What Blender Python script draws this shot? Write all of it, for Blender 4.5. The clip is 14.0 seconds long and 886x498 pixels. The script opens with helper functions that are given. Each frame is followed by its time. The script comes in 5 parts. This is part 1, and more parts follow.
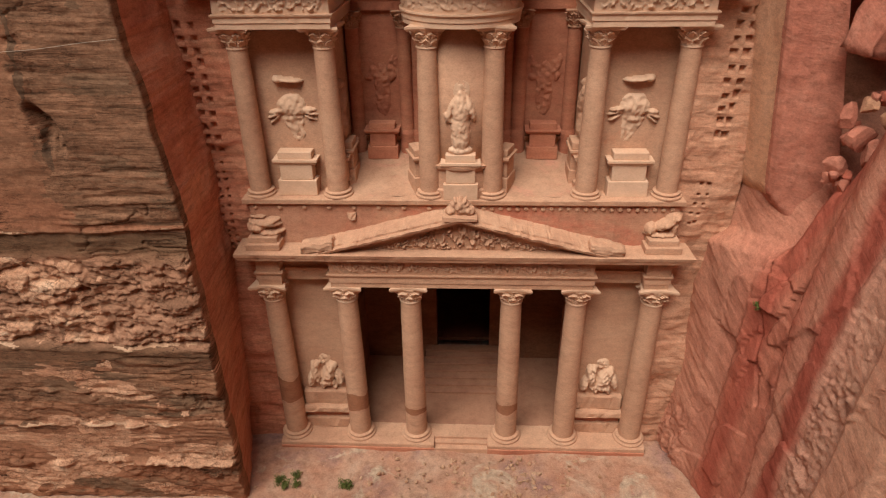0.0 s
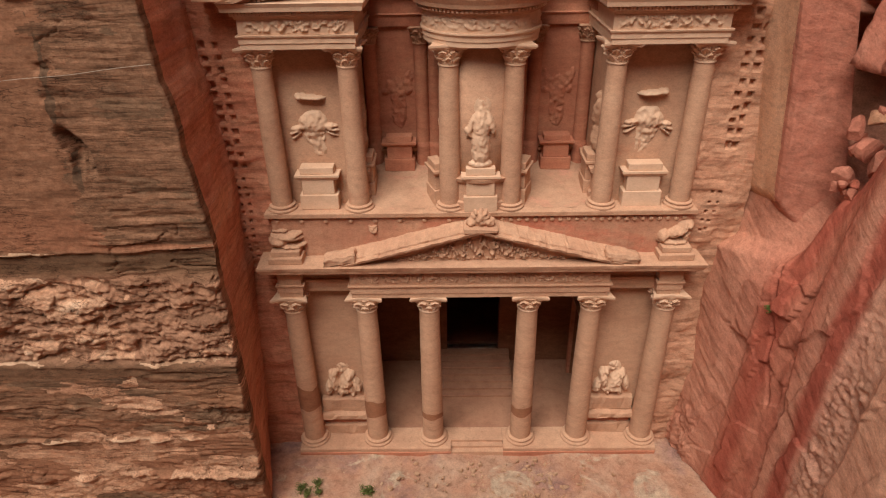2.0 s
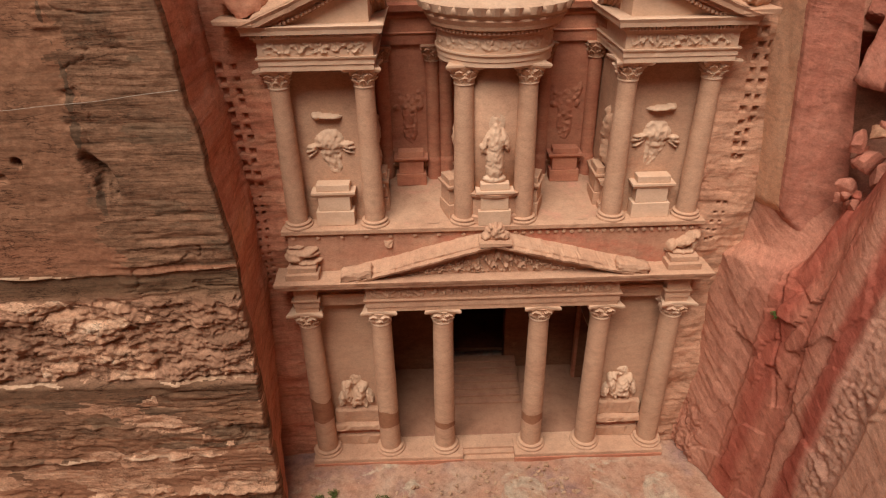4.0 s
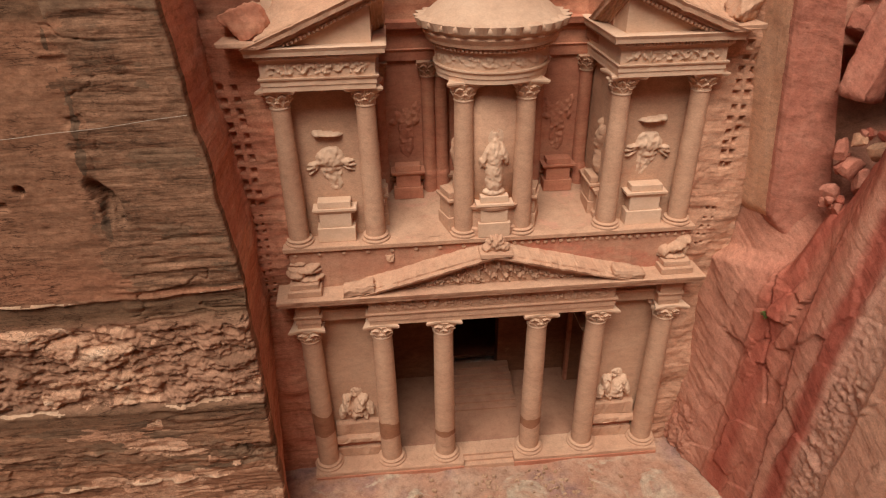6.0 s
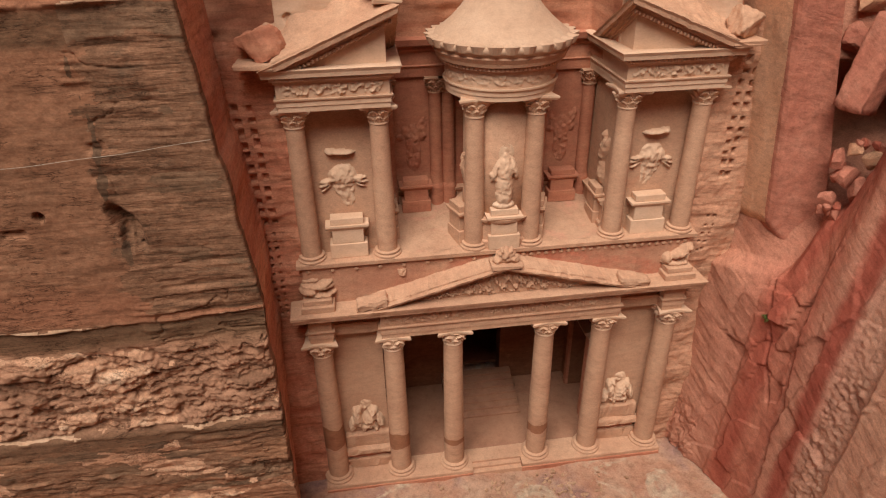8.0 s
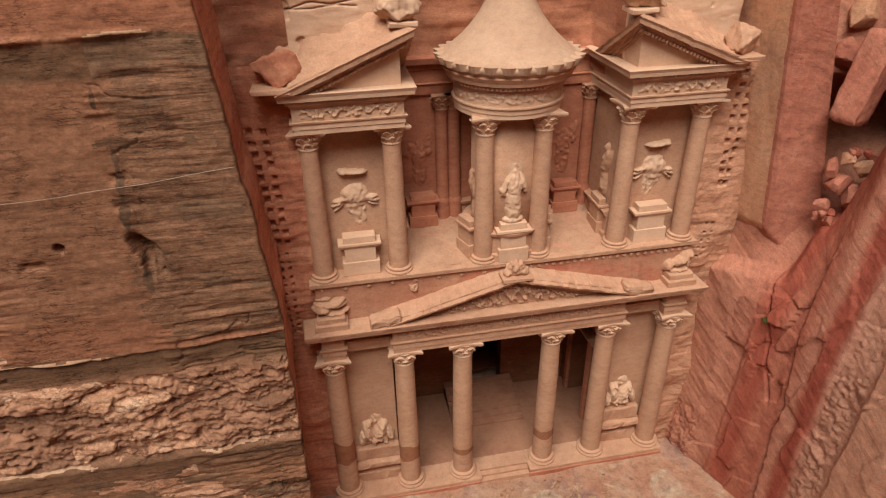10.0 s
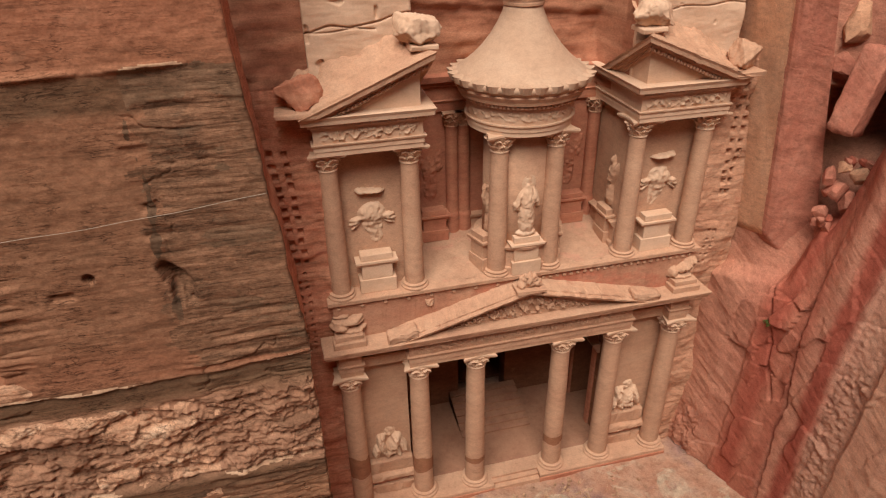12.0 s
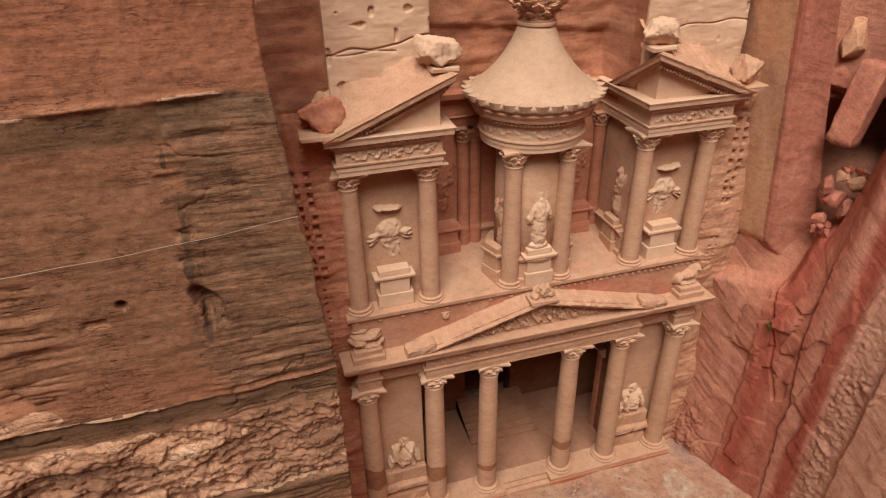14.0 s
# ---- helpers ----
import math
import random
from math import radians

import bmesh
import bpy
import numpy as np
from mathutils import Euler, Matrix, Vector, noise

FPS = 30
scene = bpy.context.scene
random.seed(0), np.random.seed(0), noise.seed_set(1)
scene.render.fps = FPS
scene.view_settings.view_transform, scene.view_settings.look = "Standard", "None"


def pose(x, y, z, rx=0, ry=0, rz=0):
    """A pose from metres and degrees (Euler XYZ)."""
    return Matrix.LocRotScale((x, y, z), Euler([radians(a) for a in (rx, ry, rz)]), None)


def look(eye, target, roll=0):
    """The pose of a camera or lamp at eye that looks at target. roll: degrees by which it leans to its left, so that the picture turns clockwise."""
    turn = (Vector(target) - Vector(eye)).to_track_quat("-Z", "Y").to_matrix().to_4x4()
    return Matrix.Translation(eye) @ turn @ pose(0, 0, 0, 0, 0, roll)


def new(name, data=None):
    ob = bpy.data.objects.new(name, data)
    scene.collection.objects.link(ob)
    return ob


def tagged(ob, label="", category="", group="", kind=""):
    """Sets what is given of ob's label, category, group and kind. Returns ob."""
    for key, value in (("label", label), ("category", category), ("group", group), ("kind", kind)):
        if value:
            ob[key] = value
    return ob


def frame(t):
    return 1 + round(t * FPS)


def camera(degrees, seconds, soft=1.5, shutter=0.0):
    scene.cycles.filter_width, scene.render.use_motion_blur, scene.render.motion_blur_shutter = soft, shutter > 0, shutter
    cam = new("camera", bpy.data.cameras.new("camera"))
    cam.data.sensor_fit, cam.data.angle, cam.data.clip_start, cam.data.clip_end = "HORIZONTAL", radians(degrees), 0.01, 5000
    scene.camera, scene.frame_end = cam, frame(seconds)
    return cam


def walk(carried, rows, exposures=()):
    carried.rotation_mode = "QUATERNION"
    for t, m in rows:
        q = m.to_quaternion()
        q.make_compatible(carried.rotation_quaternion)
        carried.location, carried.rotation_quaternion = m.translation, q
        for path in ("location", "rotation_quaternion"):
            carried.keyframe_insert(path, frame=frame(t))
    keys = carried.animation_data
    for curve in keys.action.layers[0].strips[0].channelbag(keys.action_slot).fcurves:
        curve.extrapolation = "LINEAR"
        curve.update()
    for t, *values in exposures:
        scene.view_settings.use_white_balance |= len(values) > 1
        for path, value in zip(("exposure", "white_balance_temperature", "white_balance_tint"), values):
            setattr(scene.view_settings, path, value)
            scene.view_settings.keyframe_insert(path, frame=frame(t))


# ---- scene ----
cam = camera(70.3, 14.0, 1.2)
METRES, EYE, TILT, LEAN, TURN = 17.6, 33.7, 0.0, 0.0, 3.1
ROWS = [
    (0.0, 0.0, 0.0, 0.0, -0.48, -29.48, 0.85),
    (0.5, -0.033, -0.0035, 0.0179, -1.07, -29.74, 0.87),
    (1.0, -0.0671, -0.0062, 0.0364, -1.64, -29.91, 0.89),
    (1.5, -0.1007, -0.0091, 0.0537, -2.18, -29.96, 0.9),
    (2.0, -0.1339, -0.0106, 0.0714, -2.7, -30.01, 0.91),
    (2.5, -0.1658, -0.0116, 0.0889, -3.14, -30.05, 0.91),
    (3.0, -0.1935, -0.0125, 0.1048, -3.54, -30.07, 0.93),
    (5.5, -0.3316, -0.0093, 0.1737, -7.36, -30.14, 0.95),
    (6.0, -0.3618, -0.006, 0.1872, -8.28, -30.14, 0.95),
    (6.5, -0.3918, -0.002, 0.2012, -9.07, -30.15, 0.94),
    (7.0, -0.4219, 0.0011, 0.2149, -9.72, -30.14, 0.94),
    (7.5, -0.4515, 0.0046, 0.2291, -10.31, -30.16, 0.95),
    (8.0, -0.4827, 0.0083, 0.243, -10.91, -30.16, 0.95),
    (10.5, -0.6546, 0.0469, 0.3191, -14.94, -30.18, 1.01),
    (11.0, -0.6911, 0.0562, 0.3344, -15.71, -30.18, 1.02),
    (11.5, -0.7272, 0.0655, 0.3501, -16.44, -30.19, 1.04),
    (12.0, -0.7633, 0.075, 0.3657, -17.17, -30.19, 1.04),
    (12.5, -0.7977, 0.0844, 0.3816, -17.83, -30.2, 1.04),
    (13.0, -0.83, 0.0923, 0.3975, -18.39, -30.21, 1.05),
    (13.5, -0.8605, 0.0987, 0.4131, -18.95, -30.19, 1.06),
    (14.0, -0.8896, 0.105, 0.4287, -19.52, -30.19, 1.07),
]
walk(cam, [(t, pose(0, 0, EYE, TILT, LEAN, TURN) @ pose(METRES * x, METRES * y, METRES * z, 90 + pitch, roll, yaw)) for t, x, y, z, yaw, pitch, roll in ROWS])

# ---- light ----
world = bpy.data.worlds.new("sky")
scene.world = world
world.use_nodes = True
wt = world.node_tree
sky = wt.nodes.new("ShaderNodeTexSky")
sky.sky_type, sky.sun_disc = "NISHITA", False
sky.sun_elevation, sky.sun_rotation = radians(58), radians(204)
sky.air_density, sky.dust_density = 1.0, 3.0
wt.links.new(sky.outputs[0], wt.nodes["Background"].inputs[0])
wt.nodes["Background"].inputs[1].default_value = 0.058
sun = new("sun", bpy.data.lights.new("sun", "SUN"))
sun.data.energy, sun.data.angle, sun.data.color = 4.4, radians(38), (1.0, 0.95, 0.87)
sun.matrix_world = look((-14, 0, 66), (0, 32, 10))
scene.view_settings.exposure = -0.05

# ---- materials ----
def stone(name, cols, strata=(0.25, 0.25, 2.2), amount=0.6, blotch=None, blotch_size=0.35, blotch_cut=0.5,
          bump=0.5, grain=9.0, bump_dist=0.06, rough=0.92, bands=None, axis=2, contrast=0.7, cover=None, blotch2=None, fissure=None, grit=0.6, tilt=0.0, lam=None, lam_amount=0.8, wobble=1.6):
    """Sandstone: layered colour, large blotches, grain and relief, in world metres."""
    m = bpy.data.materials.new(name)
    m.use_nodes = True
    nt = m.node_tree
    bsdf = nt.nodes["Principled BSDF"]
    bsdf.inputs["Roughness"].default_value = rough
    bsdf.inputs["Specular IOR Level"].default_value = 0.15
    geo = nt.nodes.new("ShaderNodeNewGeometry")

    def noisy(scale3, size, detail, rough_=0.6, dist=0.0):
        mp = nt.nodes.new("ShaderNodeMapping")
        mp.inputs["Scale"].default_value = scale3
        if tilt and scale3[0] != scale3[2]:
            mp.vector_type = "TEXTURE"
            mp.inputs["Rotation"].default_value = (radians(tilt), 0, 0)
            mp.inputs["Scale"].default_value = [1 / v for v in scale3]
        nt.links.new(geo.outputs["Position"], mp.inputs["Vector"])
        n = nt.nodes.new("ShaderNodeTexNoise")
        n.inputs["Scale"].default_value, n.inputs["Detail"].default_value = size, detail
        n.inputs["Roughness"].default_value, n.inputs["Distortion"].default_value = rough_, dist
        nt.links.new(mp.outputs[0], n.inputs["Vector"])
        return n.outputs[0]

    def ramp(fac, stops):
        r = nt.nodes.new("ShaderNodeValToRGB")
        while len(r.color_ramp.elements) < len(stops):
            r.color_ramp.elements.new(0.5)
        for e, (p, c) in zip(r.color_ramp.elements, stops):
            e.position, e.color = p, (*c, 1)
        nt.links.new(fac, r.inputs[0])
        return r.outputs[0]

    def mix(fac, a, b, mode="MIX"):
        x = nt.nodes.new("ShaderNodeMix")
        x.data_type, x.blend_type = "RGBA", mode
        if isinstance(fac, float):
            x.inputs[0].default_value = fac
        else:
            nt.links.new(fac, x.inputs[0])
        nt.links.new(a, x.inputs[6])
        nt.links.new(b, x.inputs[7])
        return x.outputs[2]

    layer = noisy(strata, 1.0, 6, 0.62, 0.6)
    soft = noisy((1, 1, 1), 0.45, 5, 0.6)
    fac = nt.nodes.new("ShaderNodeMix")
    fac.inputs[0].default_value = amount
    nt.links.new(soft, fac.inputs[2])
    nt.links.new(layer, fac.inputs[3])
    n = len(cols)
    col = ramp(fac.outputs[0], [(0.3 + 0.4 * i / (n - 1), c) for i, c in enumerate(cols)])
    if blotch:
        b = noisy((1, 1, 1.6), blotch_size, 7, 0.66, 0.4)
        col = mix(ramp(b, [(blotch_cut, (0, 0, 0)), (blotch_cut + 0.14, (1, 1, 1))]), col, ramp(noisy((1, 1, 3), 2.0, 4), [(0.3, blotch), (0.7, [v * 1.4 for v in blotch])]))
    if blotch2:
        b = noisy((1.1, 1.1, 1.0), blotch_size * 1.3, 8, 0.7, 0.8)
        col = mix(ramp(b, [(0.54, (0, 0, 0)), (0.62, (1, 1, 1))]), col, ramp(noisy((1, 1, 1), 3.0, 5), [(0.3, blotch2), (0.7, [v * 1.3 for v in blotch2])]))
    if bands:
        # beds of different colour, by height
        sep = nt.nodes.new("ShaderNodeSeparateXYZ")
        nt.links.new(geo.outputs["Position"], sep.inputs[0])
        wob = nt.nodes.new("ShaderNodeMath")
        wob.operation, wob.inputs[1].default_value = "MULTIPLY_ADD", wobble
        nt.links.new(noisy((0.16, 0.16, 0.5) if axis == 2 else (0.5, 0.5, 0.1), 1.0, 7, 0.6), wob.inputs[0])
        nt.links.new(sep.outputs[axis], wob.inputs[2])
        mr = nt.nodes.new("ShaderNodeMapRange")
        mr.inputs[1].default_value, mr.inputs[2].default_value = wobble / 2, 56 + wobble / 2
        nt.links.new(wob.outputs[0], mr.inputs[0])
        col = mix(1.0, col, ramp(mr.outputs[0], [(z / 56, c) for z, c in bands]), "MULTIPLY")
    if cover:
        # dark desert varnish in streaks that run down the face
        c1 = noisy((0.55, 0.55, 0.07), 1.0, 5, 0.6, 0.2)
        col = mix(ramp(c1, [(0.55, (0, 0, 0)), (0.66, (0.75, 0.75, 0.75))]), col, ramp(noisy((0.6, 0.6, 4), 1.5, 5), [(0.3, cover), (0.7, [v * 1.8 for v in cover])]))
    fine = noisy((1, 1, 1.5), grain, 8, 0.7)
    mid = noisy((1, 1, 1.8), 1.9, 8, 0.72)
    col = mix(contrast, col, ramp(mid, [(0.34, (0.52, 0.5, 0.48)), (0.5, (0.9, 0.9, 0.9)), (0.7, (1.18, 1.16, 1.12))]), "MULTIPLY")
    col = mix(grit, col, ramp(fine, [(0.32, (0.55, 0.52, 0.5)), (0.66, (1.08, 1.08, 1.08))]), "MULTIPLY")
    beds = None
    if lam:
        # thin beds of harder and softer grains
        beds = noisy(lam, 1.0, 5, 0.66, 0.35)
        col = mix(lam_amount, col, ramp(beds, [(0.36, (0.42, 0.40, 0.38)), (0.47, (0.92, 0.9, 0.88)), (0.58, (1.04, 1.03, 1.02)), (0.68, (1.2, 1.2, 1.2))]), "MULTIPLY")
    if fissure:
        # thin dark fissure lines that follow the beds
        for sc, wd in ((fissure, 0.012), ([v * 2.3 for v in fissure], 0.02)):
            n1 = noisy(sc, 1.0, 5, 0.6, 0.7)
            r1 = ramp(n1, [(0.5 - wd, (1, 1, 1)), (0.5, (0.25, 0.22, 0.2)), (0.5 + wd, (1, 1, 1))])
            gate = ramp(noisy((1, 1, 1), 0.5, 3), [(0.42, (0, 0, 0)), (0.58, (0.9, 0.9, 0.9))])
            col = mix(gate, col, mix(1.0, col, r1, "MULTIPLY"))
    nt.links.new(col, bsdf.inputs["Base Color"])
    h = nt.nodes.new("ShaderNodeMix")
    h.inputs[0].default_value = 0.45
    nt.links.new(fine, h.inputs[2])
    nt.links.new(noisy((strata[0] * 4, strata[1] * 4, strata[2] * 4), 1.0, 7, 0.68, 0.5), h.inputs[3])
    if beds:
        h2 = nt.nodes.new("ShaderNodeMix")
        h2.inputs[0].default_value = 0.55
        nt.links.new(h.outputs[0], h2.inputs[2])
        nt.links.new(beds, h2.inputs[3])
        h = h2
    bp = nt.nodes.new("ShaderNodeBump")
    bp.inputs["Strength"].default_value, bp.inputs["Distance"].default_value = bump, bump_dist
    nt.links.new(h.outputs[0], bp.inputs["Height"])
    nt.links.new(bp.outputs[0], bsdf.inputs["Normal"])
    return m


CARVED = stone("carved_sandstone", [(0.49, 0.263, 0.165), (0.573, 0.33, 0.208), (0.627, 0.381, 0.247)], (0.12, 0.12, 0.9), 0.4, blotch=(0.43, 0.195, 0.115), blotch_size=0.3, blotch_cut=0.62, bump=0.6, bump_dist=0.04, contrast=0.36, grit=0.45)
# Red carved stone; in the upper recess its deep red also stands in for shade.
CARVED_RED = stone("red_and_recess_shade_sandstone", [(0.407, 0.141, 0.0842), (0.52, 0.209, 0.124), (0.61, 0.292, 0.173)], (0.2, 0.2, 1.2), 0.5, bump=0.5, bump_dist=0.04, contrast=0.4, grit=0.4)
PALE = stone("pale_carved_sandstone", [(0.588, 0.355, 0.226), (0.666, 0.433, 0.289), (0.715, 0.489, 0.341)], (0.12, 0.12, 0.9), 0.35, bump=0.25, bump_dist=0.025, contrast=0.18, grit=0.25)
CARVED_PALE = stone("pale_roof_sandstone", [(0.484, 0.294, 0.19), (0.559, 0.357, 0.237), (0.605, 0.406, 0.279)], (0.15, 0.15, 0.5), 0.35, bump=0.3, bump_dist=0.03, contrast=0.25, grit=0.3)
ATTIC = stone("mottled_attic_sandstone", [(0.43, 0.185, 0.114), (0.52, 0.262, 0.163), (0.58, 0.325, 0.207)], (0.15, 0.15, 0.9), 0.4, blotch=(0.44, 0.165, 0.103), blotch_size=0.3, blotch_cut=0.5, bump=0.6, bump_dist=0.05, contrast=0.45, grit=0.45)
DUSTY = stone("dusty_sandstone_floor", [(0.42, 0.22, 0.138), (0.50, 0.285, 0.18), (0.56, 0.34, 0.22)], (0.5, 0.5, 0.5), 0.4, blotch=(0.46, 0.225, 0.15), blotch_size=0.6, blotch_cut=0.56, bump=0.4, contrast=0.35, grit=0.4)
STAINED = stone("stained_column_drum", [(0.27, 0.105, 0.055), (0.34, 0.148, 0.08), (0.40, 0.19, 0.105)], (0.4, 0.4, 0.8), 0.4, bump=0.4, bump_dist=0.03, contrast=0.4, grit=0.4)
ROCK_BACK = stone("red_cliff_sandstone", [(0.452, 0.148, 0.0865), (0.565, 0.218, 0.128), (0.644, 0.291, 0.175), (0.701, 0.343, 0.206)], (0.16, 0.16, 0.9), 0.7, blotch=(0.36, 0.11, 0.068), blotch_size=0.28, blotch_cut=0.62, bump=0.9, bump_dist=0.1, contrast=0.45, lam=(0.5, 0.5, 4.2), lam_amount=0.45)
ROCK_TOP = stone("rough_red_upper_rock", [(0.374, 0.135, 0.0796), (0.481, 0.205, 0.119), (0.566, 0.281, 0.167)], (0.12, 0.12, 1.1), 0.75, bump=0.8, bump_dist=0.1, contrast=0.5, lam=(0.3, 0.3, 2.6), lam_amount=0.35)
ROCK_RIGHT = stone("maroon_striped_cliff", [(0.491, 0.184, 0.121), (0.573, 0.236, 0.154), (0.628, 0.285, 0.187)], (0.5, 0.22, 1.1), 0.5, bump=1.0, bump_dist=0.12, contrast=0.6, tilt=35, axis=1, wobble=0.9, lam=(0.6, 0.35, 3.4), lam_amount=0.16,
                   bands=[(0, (1.14, 1.42, 1.42)), (20.6, (1.18, 1.48, 1.48)), (21.2, (1.16, 1.5, 1.56)), (23.0, (1.1, 1.34, 1.4)), (23.45, (0.74, 0.46, 0.46)), (24.15, (0.76, 0.49, 0.49)), (24.55, (1.05, 1.16, 1.18)), (25.1, (1.0, 1.02, 1.02)), (25.6, (0.86, 0.7, 0.69)), (26.6, (0.96, 0.86, 0.84)),
                          (27.3, (0.76, 0.48, 0.47)), (28.3, (0.82, 0.57, 0.55)), (28.9, (0.98, 0.96, 0.96)), (30.0, (0.97, 1.02, 1.02)), (33, (0.97, 1.04, 1.0))])
ROCK_PILLAR = stone("rounded_red_buttress", [(0.453, 0.151, 0.1), (0.522, 0.198, 0.13), (0.581, 0.254, 0.171)], (0.9, 0.9, 0.22), 0.6, bump=1.0, bump_dist=0.1, contrast=0.7, grit=0.55, tilt=35, lam=(0.6, 0.4, 3.0), lam_amount=0.18)
ROCK_BUFF = stone("buff_rock_face", [(0.50, 0.235, 0.142), (0.60, 0.315, 0.195), (0.67, 0.38, 0.245)], (0.2, 0.2, 0.9), 0.6, blotch=(0.47, 0.19, 0.118), blotch_size=0.25, blotch_cut=0.58, bump=1.0, bump_dist=0.1, contrast=0.5, lam=(0.5, 0.5, 3.4), lam_amount=0.4)
ROCK_TAN = stone("tan_rock_face", [(0.593, 0.289, 0.165), (0.693, 0.376, 0.226), (0.759, 0.436, 0.276)], (0.5, 0.5, 0.5), 0.5, bump=1.0, bump_dist=0.12, contrast=0.55, grit=0.5)
ROCK_LEFT = stone("varnished_layered_cliff", [(0.22, 0.1, 0.0555), (0.281, 0.135, 0.0765), (0.33, 0.163, 0.0942), (0.374, 0.196, 0.115)], (0.22, 0.22, 1.3), 0.45, blotch=(0.19, 0.115, 0.072), blotch_size=0.2, blotch_cut=0.62, bump=0.8, bump_dist=0.08, lam=(0.2, 0.2, 2.4), lam_amount=0.5,
                  bands=[(0, (1.15, 1.05, 1.0)), (4.0, (1.15, 1.1, 1.08)), (6.0, (1.2, 1.2, 1.2)), (8.8, (1.15, 1.15, 1.12)), (10.9, (1.05, 1.08, 1.05)), (11.3, (0.62, 0.66, 0.65)), (11.95, (0.58, 0.63, 0.62)), (12.3, (1.3, 1.4, 1.5)), (17.5, (1.25, 1.3, 1.35)), (18.1, (0.62, 0.68, 0.66)), (19.15, (0.56, 0.63, 0.62)), (19.35, (1.2, 1.1, 1.08)),
                         (20.5, (1.08, 0.96, 0.93)), (22, (1.0, 0.97, 0.95)), (27, (1.0, 0.99, 0.97)), (32.4, (1.1, 1.05, 1.02)), (32.75, (0.66, 0.7, 0.68)), (33.9, (0.66, 0.7, 0.67)), (34.2, (1.25, 1.1, 1.06)), (36, (1.35, 1.12, 1.08))], contrast=0.6, grit=0.65, fissure=(0.18, 0.18, 1.2), wobble=0.9)
ROCK_THIN = stone("thin_bedded_cliff", [(0.185, 0.096, 0.0553), (0.257, 0.133, 0.0771), (0.325, 0.167, 0.0969), (0.387, 0.2, 0.117)], (0.25, 0.25, 1.6), 0.6, blotch=(0.15, 0.094, 0.06), blotch_size=0.3, blotch_cut=0.56, bump=1.0, bump_dist=0.13, contrast=0.85, grit=0.75, lam=(0.3, 0.3, 4.6), lam_amount=0.95, fissure=(0.3, 0.3, 2.2))
STAIN = stone("black_water_stain", [(0.1, 0.0576, 0.0353), (0.155, 0.0882, 0.0529), (0.24, 0.126, 0.0739)], (0.9, 0.9, 0.5), 0.6, bump=0.9, bump_dist=0.1, contrast=0.8, grit=0.7, lam=(0.3, 0.3, 4.6), lam_amount=0.7)
ROCK_LUMPS = stone("crumbling_pale_rock", [(0.385, 0.176, 0.099), (0.59, 0.306, 0.182), (0.726, 0.425, 0.266), (0.82, 0.589, 0.413)], (0.7, 0.7, 1.5), 0.5, blotch=(0.25, 0.125, 0.075), blotch_size=0.7, blotch_cut=0.64, bump=1.0, bump_dist=0.2, contrast=0.75, grit=0.8, fissure=(0.5, 0.5, 1.2), lam=(0.5, 0.5, 3.0), lam_amount=0.3)
ROCK_OLIVE = stone("olive_varnished_bed", [(0.18, 0.102, 0.0603), (0.24, 0.136, 0.081), (0.31, 0.174, 0.105)], (0.2, 0.2, 1.6), 0.6, bump=0.9, bump_dist=0.1, contrast=0.8, fissure=(0.25, 0.25, 2.0), lam=(0.3, 0.3, 4.0), lam_amount=0.8)
CRUST = stone("pale_mineral_crust", [(0.45, 0.246, 0.146), (0.562, 0.342, 0.213), (0.675, 0.456, 0.308)], (0.4, 0.4, 2.0), 0.5, bump=0.8, bump_dist=0.08, contrast=0.7)
# Porch floor and stairs: colour lowered to stand in for the shade indoors.
PORCH = stone("worn_shade_darkened_floor", [(0.301, 0.136, 0.0823), (0.37, 0.181, 0.111), (0.421, 0.22, 0.137)], (0.4, 0.4, 0.4), 0.4, blotch=(0.29, 0.135, 0.082), blotch_size=0.35, blotch_cut=0.6, bump=0.6, contrast=0.35, grit=0.35)
# Red-brown porch rock with ochre patches, darkened to stand in for the porch shade.
PORCH_SHADE = stone("shade_darkened_porch_rock", [(0.17, 0.068, 0.036), (0.25, 0.105, 0.055), (0.31, 0.14, 0.075)], (0.2, 0.2, 0.8), 0.6, blotch=(0.34, 0.18, 0.09), blotch_size=0.3, blotch_cut=0.62, bump=0.5, bump_dist=0.04, contrast=0.5)
GROUND = stone("dusty_rock_ground", [(0.40, 0.18, 0.112), (0.49, 0.255, 0.165), (0.54, 0.325, 0.22), (0.58, 0.41, 0.30)], (0.35, 0.35, 0.35), 0.5, blotch=(0.27, 0.155, 0.135), blotch_size=0.2, blotch_cut=0.53, blotch2=(0.50, 0.37, 0.26), bump=1.0, bump_dist=0.12, contrast=0.7, grit=0.5)


def plain(name, rgb, rough=0.8):
    m = bpy.data.materials.new(name)
    m.use_nodes = True
    b = m.node_tree.nodes["Principled BSDF"]
    n = m.node_tree.nodes.new("ShaderNodeTexNoise")
    n.inputs["Scale"].default_value = 3.0
    r = m.node_tree.nodes.new("ShaderNodeValToRGB")
    r.color_ramp.elements[0].color = (*[v * 0.6 for v in rgb], 1)
    r.color_ramp.elements[1].color = (*[v * 1.4 for v in rgb], 1)
    m.node_tree.links.new(n.outputs[0], r.inputs[0])
    m.node_tree.links.new(r.outputs[0], b.inputs["Base Color"])
    b.inputs["Roughness"].default_value = rough
    return m


LEAF = plain("green_leaves", (0.115, 0.135, 0.025))
TWIG = plain("dry_twig", (0.12, 0.08, 0.05))
CABLE = plain("pale_cable", (0.42, 0.33, 0.25))

# ---- tools ----
ORIGIN = {}


